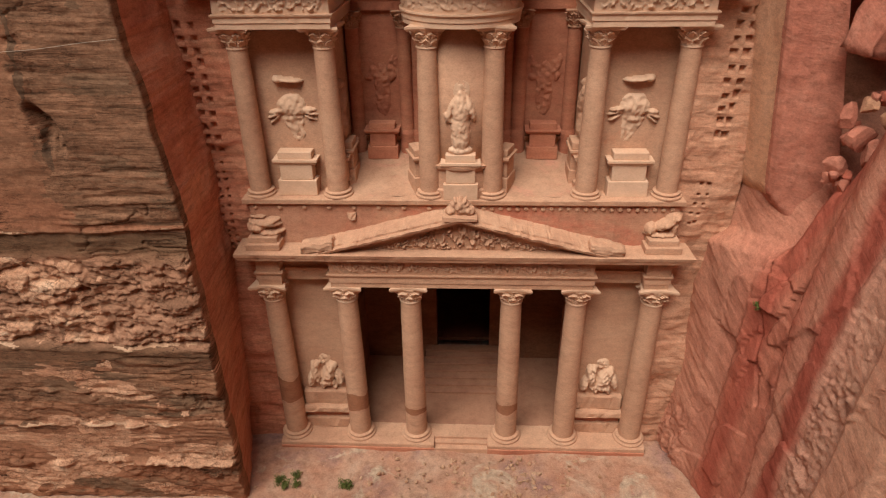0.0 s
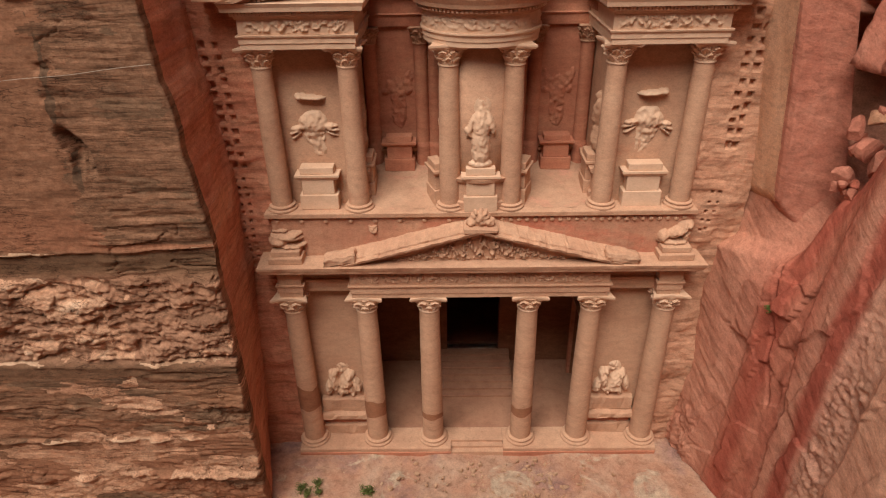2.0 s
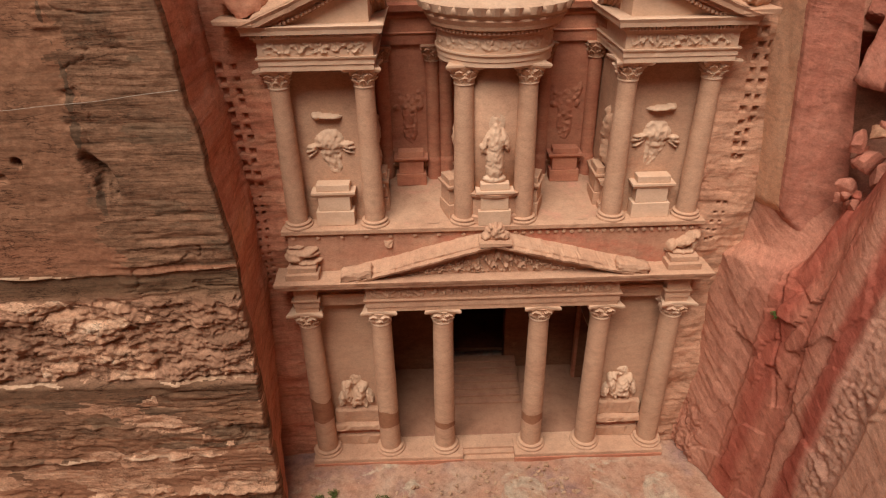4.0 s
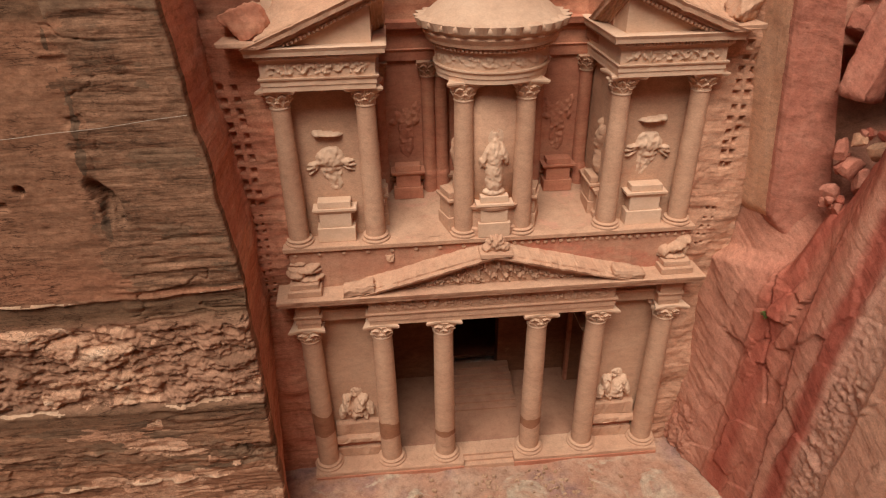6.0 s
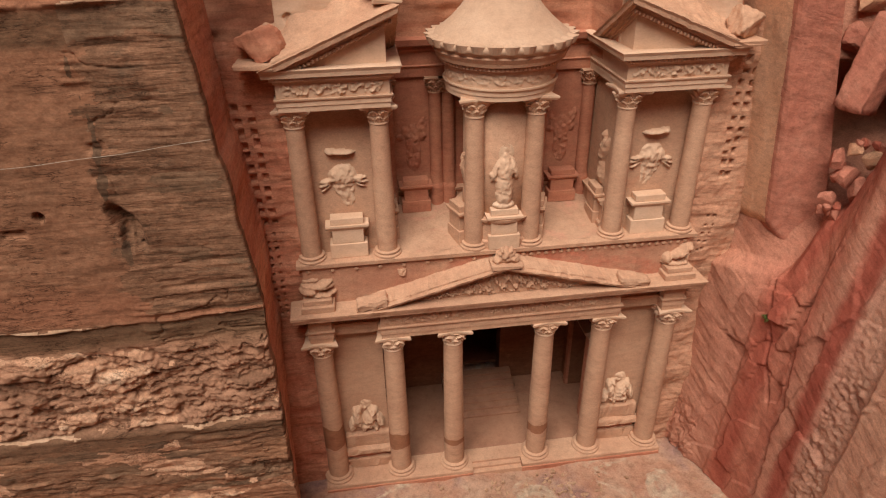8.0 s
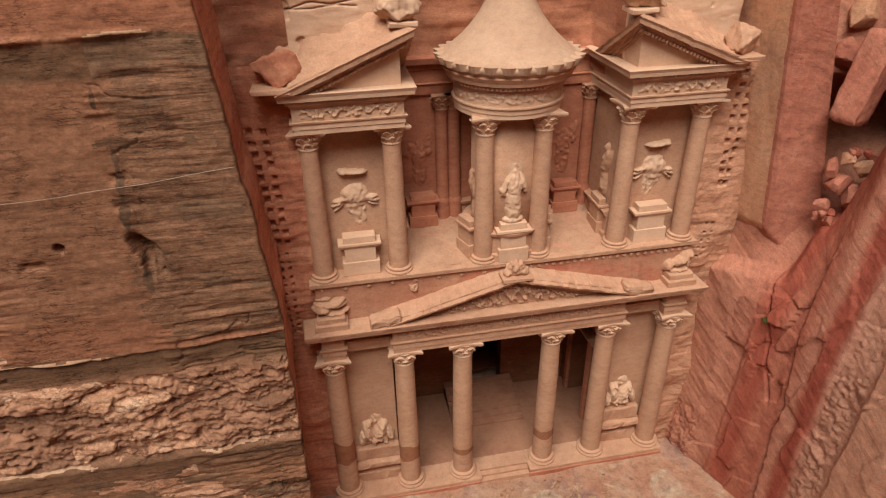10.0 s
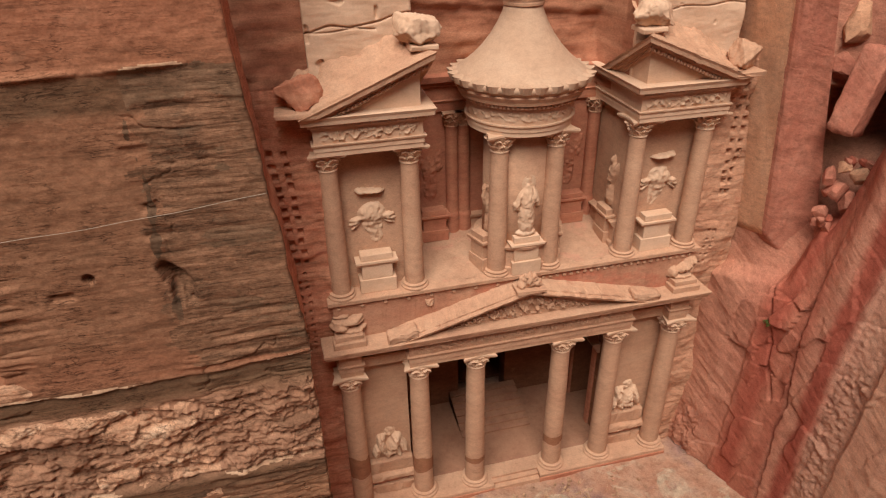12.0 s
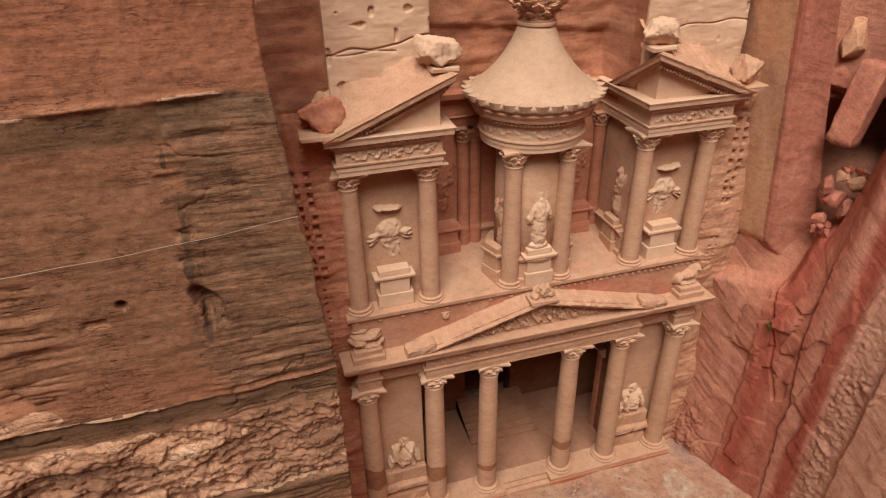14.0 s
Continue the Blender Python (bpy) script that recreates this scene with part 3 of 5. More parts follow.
def right_place(u, v):
    y = 33.4 - np.power(u, 1.3) * 52
    z = v * 50
    p = np.stack([np.zeros(len(y)), y, z], 1)
    x = right_x(y, z)
    wig = 0.16 * vnoise(p * 0.55, 79) + 0.06 * vnoise(p * 2.1, 83)
    split = 25.0 + 0.05 * z + wig
    # flat slabs that step along upright joints
    for y0, w, out in ((split, 0.05, -0.22), (28.75 + wig, 0.12, -0.12), (30.2 + wig, 0.3, 0.12), (23.1 - 0.03 * (z - 12) + wig, 0.1, 0.12), (20.9 + wig, 0.12, -0.4), (18.5 + wig, 0.3, 0.5), (15.0, 0.5, -0.8)):
        x = x + out * smooth01(y0 + w, y0 - w, y)
    x = x + 0.12 * fbm(p * [1, 0.22, 0.14], 3, 71) * smooth01(0, 0.05, u) + 0.04 * fbm(p * [1, 1.4, 0.9], 4, 75)
    # slanting ribs of the bedding
    hatch = vnoise(np.stack([np.zeros(len(y)), y * 1.0 - z * 1.4, z * 0.35 + y * 0.3], 1), 80) + 0.6 * vnoise(np.stack([np.zeros(len(y)), y * 2.4 - z * 3.4, z * 0.6 + y * 0.5], 1), 86)
    x = x + 0.036 * hatch * (0.55 + 0.8 * smooth01(28.5, 30.0, y))
    # angular plates that have scaled off
    pl, pj = cells(y * 0.55 + 0.12 * z + wig, z * 0.22 - 0.05 * y, 88)
    x = x + (0.09 * pl + 0.015 * (1 - smooth01(0, 0.05, pj))) * smooth01(31, 29.6, y)
    up, uj = cells(y * 0.9 + 0.2 * z, z * 0.55, 89)
    scaled = smooth01(split - 0.1, split + 0.1, y) * smooth01(29.0, 28.2, y) * smooth01(8.5, 11, z) * smooth01(19, 17, z)
    x = x + scaled * (0.2 * up + 0.04 * (1 - smooth01(0, 0.07, uj)))
    # chopped patch on the near slab, and a broken foot in the corner
    ch = smooth01(23.15 + wig, 22.85 + wig, y) * smooth01(21.2 + wig, 21.5 + wig, y) * smooth01(19.5, 18.0, z) * smooth01(-0.9, 0.2, vnoise(p * [1, 0.5, 0.25], 76))
    k1, g1 = cells(y * 3.0 - z * 1.0, z * 2.2 + y * 0.7, 77)
    k2, g2 = cells(y * 4.2 + z * 1.5, z * 3.3 - y * 1.8, 78)
    x = x - ch * (0.075 * k1 + 0.055 * k2)
    foot = smooth01(29.6, 30.6, y) * smooth01(6, 2, z)
    x = x - foot * (0.3 * np.abs(vnoise(p * [1, 1.1, 0.8], 90)) + 0.07 * k1 + 0.05 * k2)
    # long crack up the wall, and a side branch
    crack = np.exp(-((y - split) / 0.07) ** 2) * smooth01(26, 24, z)
    crack = np.maximum(crack, 0.7 * np.exp(-((y - (28.6 - 0.27 * (17 - z)) - wig) / 0.06) ** 2) * smooth01(8.5, 10, z) * smooth01(18, 16.5, z))
    x = x + 0.55 * crack
    # cleft behind the buttress
    cl = smooth01(27.3, 27.75, y + 0.15 * wig) * smooth01(33.2, 32.4, y) * smooth01(20.8, 22.6, z) * smooth01(29.6, 28.0, z)
    x = x + (1.4 + 2.2 * np.clip(z - 23.0, 0, 3) + 6.0 * smooth01(24.6, 26.0, z)) * cl
    # sloping ledge under the buttress
    x = x + 1.0 * smooth01(16.4, 17.6, z + 0.22 * (y - 30.5) + 0.3 * wig) * smooth01(27.8, 29.0, y)
    return np.stack([x, y, z], 1)


tagged(sheet("cliff_right", 540, 560, right_place, ROCK_RIGHT), "red and maroon striped sandstone cliff with long cracks", "cliff", kind="structure")


def pillar_place(u, v):
    z0 = 17.2 + v * 33
    xl, xr = 14.85 - 0.12 * (z0 - 21), 18.0 - 0.225 * (z0 - 21)
    k = np.array([0, 0.25, 0.30, 0.36, 0.5, 0.66, 0.74, 0.8, 1.0])
    yy = np.interp(u, k, [34.6, 30.75, 30.3, 30.1, 29.85, 29.5, 29.35, 29.7, 34.2])
    t = np.interp(u, k, [0, 0, 0.03, 0.1, 0.42, 0.85, 0.97, 1.0, 1.0])
    back = np.clip((yy - 30.7) / 2.0, 0, 1) * (u < 0.3)
    x = xl + (xr - xl) * t - back * 0.5
    y = yy
    bottom = 17.7 + 1.4 * np.clip((0.35 - t) / 0.35, 0, 1) + 0.5 * np.clip(t - 0.6, 0, 1)
    shrink = np.clip((bottom + 1.3 - z0) / 1.3, 0, 1) ** 2
    z = np.maximum(z0, bottom)
    x, y = x + (16.2 - x) * shrink * 0.5, y + (32.5 - y) * shrink * 0.6
    p = np.stack([x, y, z], 1)
    d = 0.16 * fbm(p * [0.4, 0.4, 0.10], 3, 81) + 0.06 * fbm(p * [1.2, 1.2, 0.5], 4, 82)
    return np.stack([x - d * 0.5, y - d, z], 1)


def pillar_pick(c):
    return np.where((c[:, 1] > 30.55) & (c[:, 0] < 15.2), 1, 0)


tagged(sheet("rock_buttress", 140, 240, pillar_place, ROCK_PILLAR, [ROCK_TAN], pillar_pick), "rounded red sandstone buttress hanging over a ledge", "rock", kind="structure")


def hole_mask(x, z, rows):
    m = np.zeros(len(x))
    for hx, hz, hw, hh in rows:
        m = np.maximum(m, ((np.abs(x - hx) < hw) & (np.abs(z - hz) < hh)).astype(float))
    return m


def hole_rows(x0, x1, gap, z0, z1, n, seed):
    rnd = random.Random(seed)
    out = []
    for i in range(n):
        k = i / (n - 1)
        for g in (0, gap):
            out.append((x0 + (x1 - x0) * k + g * (1 - 0.25 * k) + rnd.uniform(-0.05, 0.05), z0 + (z1 - z0) * k + rnd.uniform(-0.06, 0.06) + 0.05 * g, rnd.uniform(0.14, 0.19), rnd.uniform(0.15, 0.22)))
    return out


HOLES_LEFT = hole_rows(-15.0, -14.45, 0.72, 28.1, 21.6, 11, 3) + [(h[0] + 0.05, h[1], 0.08, 0.09) for h in hole_rows(-14.6, -14.5, 0.5, 20.7, 15.0, 12, 4)]
HOLES_RIGHT = hole_rows(12.95, 12.75, 0.62, 29.3, 22.4, 11, 5) + [(h[0], h[1], 0.09, 0.08) for h in hole_rows(12.5, 12.2, 0.45, 19.6, 17.2, 5, 6)]


def strip(name, x0, x1, nu, holes, seed, mat, label):
    def place(u, v):
        x, z = x0 + (x1 - x0) * u, v * 31.5
        p = np.stack([x, np.zeros(len(x)), z], 1)
        y = 32.4 + 0.22 * fbm(p * [0.5, 1, 0.4], 4, seed) + 0.055 * fbm(p * [0.5, 1, 2.0], 4, seed + 3)
        y = y + 0.9 * np.exp(-((z - 15 + 0.3 * (x - x0)) / 1.8) ** 2) * 0.25
        return np.stack([x, y + 0.24 * hole_mask(x, z, holes), z], 1)
    return tagged(sheet(name, nu, 640, place, mat, soft=False), label, "cliff", kind="structure")


strip("wall_back_left", -17.6, -12.3, 110, HOLES_LEFT, 91, ROCK_BACK, "red rock face with two rows of square cut holes")
strip("wall_back_right", 11.0, 14.6, 78, HOLES_RIGHT, 95, ROCK_BUFF, "tan and red rock face with two rows of square cut holes")


def top_place(u, v):
    x, z = -19 + 38 * u, 29.0 + 27 * v
    c = np.abs(x - U)
    y = 37.4 - 3.2 * smooth01(6.15, 6.4, c)
    p = np.stack([x, y, z], 1)
    y = y + 0.25 * fbm(p * [0.35, 0.3, 0.5], 4, 101) + 0.06 * fbm(p * [0.4, 1, 2.2], 4, 103)
    y = y - 0.25 * smooth01(33.6, 33.9, z + 0.1 * (x - U)) * smooth01(6.4, 6.0, c)
    return np.stack([x, y, z], 1)


tagged(sheet("wall_back_top", 240, 180, top_place, ROCK_TOP), "rough red rock above the carved upper storey", "cliff", kind="structure")


# Unseen cliff behind the camera, added and made tall to cut the sky light.
def opposite_place(u, v):
    x, z = -70 + 140 * u, 75 * v
    p = np.stack([x, np.zeros(len(x)), z], 1)
    y = -22 - 5 * fbm(p * [0.06, 1, 0.05], 4, 111) - 1.2 * fbm(p * [0.2, 1, 0.6], 4, 113) - 0.15 * z
    return np.stack([x, y, z], 1)


tagged(sheet("cliff_opposite", 120, 60, opposite_place, ROCK_BACK), "unseen red sandstone cliff across the canyon, added to cut sky light", "cliff", kind="structure")

# ---- lower storey: walls of the porch ----
def wall(name, x0, x1, y0, y1, z0, z1, mat, label, category="wall"):
    bm = bmesh.new()
    box(bm, U + x0, U + x1, y0, y1, z0, z1, 0.02)
    return solo(name, bm, mat, label, category, kind="structure")


for s, n in ((-1, "left"), (1, "right")):
    if s < 0:
        wall("wall_bay_left", -12.15, -7.75, 33.0, 42.0, 0.2, 15.2, CARVED, "smooth carved bay wall of the lower storey")
    else:
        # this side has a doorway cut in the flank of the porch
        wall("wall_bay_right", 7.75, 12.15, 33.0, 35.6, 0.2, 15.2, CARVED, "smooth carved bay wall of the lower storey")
        wall("wall_porch_right", 7.75, 12.15, 38.9, 42.0, 0.2, 15.2, PORCH_SHADE, "shaded side wall of the porch")
        wall("wall_over_side_door", 7.75, 12.15, 35.603, 38.897, 8.6, 15.2, PORCH_SHADE, "shaded wall over the side doorway")
        wall("wall_side_room", 11.0, 12.15, 35.603, 38.897, 0.2, 8.597, PORCH_SHADE, "dark inner wall of the side room")
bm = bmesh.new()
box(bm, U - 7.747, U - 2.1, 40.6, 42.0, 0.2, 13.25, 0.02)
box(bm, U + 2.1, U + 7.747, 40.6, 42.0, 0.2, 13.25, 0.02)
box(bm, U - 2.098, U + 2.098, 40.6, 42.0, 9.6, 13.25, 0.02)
solo("wall_porch_back", bm, PORCH_SHADE, "shaded back wall of the porch around a tall doorway", "wall", kind="structure")
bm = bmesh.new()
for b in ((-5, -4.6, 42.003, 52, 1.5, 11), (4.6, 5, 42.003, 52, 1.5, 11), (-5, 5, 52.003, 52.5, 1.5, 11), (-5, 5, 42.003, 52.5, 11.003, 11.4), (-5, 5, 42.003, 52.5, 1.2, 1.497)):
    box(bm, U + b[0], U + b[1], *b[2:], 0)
solo("wall_inner_chamber", bm, PORCH_SHADE, "unlit rock-cut inner chamber behind the doorway", "wall", kind="structure")
wall("ceiling", -7.747, 7.747, 32.6, 42.0, 13.253, 15.2, PORCH_SHADE, "flat rock-cut porch ceiling", "ceiling")
wall("floor", -12.3, 12.3, 33.07, 40.597, -0.3, FLOOR, PORCH, "dusty worn sandstone porch floor, coloured darker for shade", "floor")

# Thin dark sheets over the pale bay flanks put the porch shade into colour.
for s_, (y0, y1), nm in ((-1, (33.35, 40.597), "wall_shade_sheet_left"), (1, (33.35, 35.1), "wall_shade_sheet_right")):
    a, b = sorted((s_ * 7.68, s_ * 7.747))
    wall(nm, a, b, y0, y1, 0.55, 13.25, PORCH_SHADE, "thin added sheet colouring the porch side wall as shaded")

# ---- stylobate with its front steps ----
styl = thing("stylobate", (U, 31.6, 0), "low carved stone platform carrying the columns", "platform")
for a, b in ((-12.5, -1.85), (1.85, 12.5)):
    bm = bmesh.new()
    sweep(bm, [(-1.9, 0.262), (0.05, 0.262), (0.05, 0.5), (0.0, 0.58), (-0.03, 0.605), (-1.9, 0.605)], [(U + a, 31.15), (U + b, 31.15)], wear=0.035)
    part("slab", bm, CARVED, styl)
    bm = bmesh.new()
    sweep(bm, [(-1.9, -0.2), (0.1, -0.2), (0.1, 0.2), (0.02, 0.258), (-1.9, 0.26)], [(U + a, 31.15), (U + b, 31.15)], wear=0.05)
    part("foot_course", bm, CARVED_RED, styl)
for i in range(3):
    bm = bmesh.new()
    sweep(bm, [(-1.2, -0.2), (0, -0.2), (0, 0.2 + 0.2 * i - 0.02), (-0.02, 0.2 + 0.2 * i), (-1.2, 0.2 + 0.2 * i)], [(U - 1.84, 31.12 + 0.36 * i), (U + 1.84, 31.12 + 0.36 * i)], wear=0.02, seed=i)
    part("step", bm, CARVED, styl)

stairs = thing("porch_stairs", (U, 38, FLOOR), "broad worn stairs rising to the inner doorway", "stairs")
for i in range(7):
    bm = bmesh.new()
    y0 = 36.2 + 0.62 * i
    sweep(bm, [(-4.39 + 0.62 * i, FLOOR - 0.1), (0, FLOOR - 0.1), (0, FLOOR + 0.17 * (i + 1) - 0.02), (-0.02, FLOOR + 0.17 * (i + 1)), (-4.39 + 0.62 * i, FLOOR + 0.17 * (i + 1))],
          [(U - 2.95, y0), (U + 2.95, y0)], wear=0.03, seed=i * 5)
    part("step", bm, PORCH, stairs)

door = thing("side_doorway", (U + 7.7, 37.2, FLOOR), "carved door surround in the porch side wall, open and dark", "doorway")
bm = bmesh.new()
box(bm, U + 7.5, U + 7.76, 35.1, 35.62, FLOOR, 8.5, 0.03)
part("jamb", bm, CARVED_RED, door)
bm = bmesh.new()
box(bm, U + 7.5, U + 7.76, 38.88, 39.4, FLOOR, 8.5, 0.03)
part("jamb", bm, CARVED_RED, door)
bm = bmesh.new()
sweep(bm, [(-0.3, 8.5), (0.12, 8.5), (0.15, 8.8), (0.35, 9.0), (0.55, 9.15), (0.6, 9.35), (-0.3, 9.4)], [(U + 7.6, 34.7), (U + 7.6, 39.7)][::-1], wear=0.03)
part("lintel", bm, PALE, door)


# ---- columns ----
def capital_meshes(bm, r, h, at):
    """A leafy capital: a flaring bell whose face is carved in two rings of leaves, with horns at the corners."""
    n, rows = 64, 22
    lathe(bm, [(r * 0.98, 0), (r * 1.1, 0.02 * h), (r * 1.1, 0.07 * h), (r * 0.98, 0.09 * h)], 24, at)
    grid = []
    for i in range(rows + 1):
        t = i / rows
        row = []
        for k in range(n):
            a = 2 * math.pi * k / n
            base = 1.0 + 0.5 * t ** 2.0
            corner = 0.62 * t ** 2.2 * max(0.0, -math.cos(4 * a)) ** 1.5
            # two rings of pointed leaves whose tips curl out
            c4, s4 = abs(math.cos(4 * a)) ** 0.7, abs(math.sin(4 * a)) ** 0.7
            lo, hi = 0.16 + 0.3 * c4, 0.42 + 0.4 * s4
            low = (t / lo) ** 2 * (0.35 + 0.65 * c4) if t < lo else 0
            upp = max(0.0, (t - 0.12) / (hi - 0.12)) ** 2 * (0.3 + 0.7 * s4) if t < hi else 0
            rib = 0.035 * math.cos(24 * a)
            q = Vector((math.cos(a) * 4 + at[0], math.sin(a) * 4 + at[1], t * 5))
            wear = 0.1 * noise.noise(q) + 0.1 * noise.noise(q * 2.7)
            rr = r * (base + corner + 0.32 * low + 0.4 * upp + rib + wear)
            row.append(bm.verts.new((at[0] + math.cos(a) * rr, at[1] + math.sin(a) * rr, at[2] + h * (0.09 + 0.91 * t))))
        grid.append(row)
    for a, b in zip(grid, grid[1:]):
        for k in range(n):
            bm.faces.new((a[k], a[(k + 1) % n], b[(k + 1) % n], b[k]))
    bm.faces.new(grid[-1])


def abacus_mesh(bm, w, r, z0, z1, at):
    """Slab with four hollow sides and pointed horns."""
    pts = []
    for k in range(4):
        a0, a1 = math.pi / 4 + k * math.pi / 2, math.pi / 4 + (k + 1) * math.pi / 2
        p0, p1 = Vector((math.cos(a0), math.sin(a0))) * w * 1.414, Vector((math.cos(a1), math.sin(a1))) * w * 1.414
        for j in range(7):
            t = j / 7
            p = p0.lerp(p1, t)
            p *= 1 - 0.2 * math.sin(math.pi * t) ** 0.8
            pts.append(p)
    lo = [bm.verts.new((at[0] + p.x * 0.9, at[1] + p.y * 0.9, at[2] + z0)) for p in pts]
    mi = [bm.verts.new((at[0] + p.x, at[1] + p.y, at[2] + z0 + (z1 - z0) * 0.55)) for p in pts]
    hi = [bm.verts.new((at[0] + p.x, at[1] + p.y, at[2] + z1)) for p in pts]
    n = len(pts)
    for a, b in ((lo, mi), (mi, hi)):
        for k in range(n):
            bm.faces.new((a[k], a[(k + 1) % n], b[(k + 1) % n], b[k]))
    bm.faces.new(lo[::-1])
    bm.faces.new(hi)


def column(at, r, h, cap_h, aba, label, group, drum=0.0, drum2=0.0, plinth=True):
    """Column > base, shaft, stained drum, capital > abacus."""
    c = thing("column", at, label, "column", group)
    x, y, z = at
    bm = bmesh.new()
    b = 0.45 * r / 0.72
    lathe(bm, [(r * 1.42, 0), (r * 1.46, 0.08 * b), (r * 1.46, 0.3 * b), (r * 1.38, 0.42 * b), (r * 1.22, 0.48 * b), (r * 1.2, 0.6 * b), (r * 1.3, 0.68 * b), (r * 1.3, 0.86 * b), (r * 1.2, 0.95 * b), (r * 1.05, b)], 32, at)
    part("base", bm, CARVED, c, soft=False)
    top = h - cap_h

    def rad(zz):
        k = max(0, (zz - b) / (top - b))
        return r * (1.02 - 0.13 * k ** 1.6)

    def shaft(name, z0, z1, mat, label="", puff=0.0):
        m = bmesh.new()
        n, seg = 28, max(2, int((z1 - z0) / 0.35))
        rings = []
        for i in range(seg + 1):
            zz = z0 + (z1 - z0) * i / seg
            ring = []
            for k in range(n):
                a = 2 * math.pi * k / n
                q = Vector((x + math.cos(a) * r, y + math.sin(a) * r, z + zz))
                w = 0.014 * noise.noise(q * 1.1) + 0.010 * noise.noise(q * 3.5)
                e = 0.35 * noise.noise(Vector((q.x * 1.6, q.y * 1.6, z0 if i == 0 else z1))) if (i in (0, seg) and puff is not None and 0.6 < zz < top - 0.1) else 0
                rr = rad(zz) + w + puff
                ring.append(m.verts.new((x + math.cos(a) * rr, y + math.sin(a) * rr, z + zz + e)))
            rings.append(ring)
        for p, q in zip(rings, rings[1:]):
            for k in range(n):
                m.faces.new((p[k], p[(k + 1) % n], q[(k + 1) % n], q[k]))
        return part(name, m, mat, c, label, soft=True)

    if drum:
        shaft("foot_drum", b - 0.02, drum + 0.5, CARVED, "paler repaired foot of the shaft")
        shaft("stained_drum", drum, drum2, STAINED, "dark weathered band of the shaft", puff=0.008)
        shaft("shaft", drum2 - 0.5, top, CARVED)
    else:
        shaft("shaft", b - 0.02, top, CARVED)
    bm = bmesh.new()
    capital_meshes(bm, rad(top), cap_h * 0.86, (x, y, z + top))
    cap = part("capital", bm, PALE, c, "leafy carved capital")
    bm = bmesh.new()
    abacus_mesh(bm, aba, r, top - top + 0, cap_h * 0.2, (x, y, z + h - cap_h * 0.2))
    part("abacus", bm, PALE, cap)
    return c


LOW = ((-11.6, 3.2, 5.1), (-7.05, 2.5, 3.9), (-3.1, 2.3, 2.75), (3.1, 2.4, 3.3), (7.05, 0, 0), (11.6, 0, 0))
for u, d0, d1 in LOW:
    lab = "tall sandstone column with a dark weathered band low on its shaft" if d0 else "tall pale sandstone column with a leafy capital"
    column((U + u, 32.2, FLOOR), 0.715, 12.7, 1.35, 1.14, lab, "lower storey columns", d0, d1)
UP = (-11.43, -6.96, -1.71, 1.71, 6.96, 11.43)
for u in UP:
    lab = "round tower column with a leafy capital" if abs(u) < 3 else "upper storey sandstone column with a leafy capital"
    column((U + u, 32.55, LEDGE), 0.58, 9.25, 1.15, 1.0, lab, "upper storey columns")

# ---- lower entablature ----
ent = thing("lower_entablature", (U, 31.3, 13.3), "carved beam course over the lower columns, stepped forward in the middle", "entablature")
PATH = [(-12.15, 33.3), (-12.15, 31.45), (-10.75, 31.45), (-10.75, 32.15), (-7.75, 32.15), (-7.75, 31.3), (7.75, 31.3), (7.75, 32.15), (10.75, 32.15), (10.75, 31.45), (12.15, 31.45), (12.15, 33.3)]
PATH = [(U + a, b) for a, b in PATH]
bm = bmesh.new()
sweep(bm, [(-0.8, 13.3), (0, 13.3), (0.0, 13.62), (0.06, 13.64), (0.06, 14.0), (0.1, 14.04), (0.17, 14.16), (0.17, 14.22), (-0.8, 14.22)], PATH)
part("architrave", bm, CARVED, ent)
bm = bmesh.new()
sweep(bm, [(-0.8, 14.22), (0.0, 14.22), (0.0, 15.12), (-0.8, 15.12)], PATH, seed=3)
part("frieze", bm, CARVED, ent)
bm = bmesh.new()
CPATH = [(U - 12.4, 33.2), (U - 12.4, 31.2), (U + 12.4, 31.2), (U + 12.4, 33.2)]
sweep(bm, [(-1.2, 15.12), (0.05, 15.12), (0.12, 15.3), (0.2, 15.36), (0.5, 15.42), (0.55, 15.6), (0.6, 15.66), (0.66, 15.88), (0.6, 15.92), (-1.2, 15.95)], CPATH, wear=0.05)
part("cornice", bm, CARVED, ent)


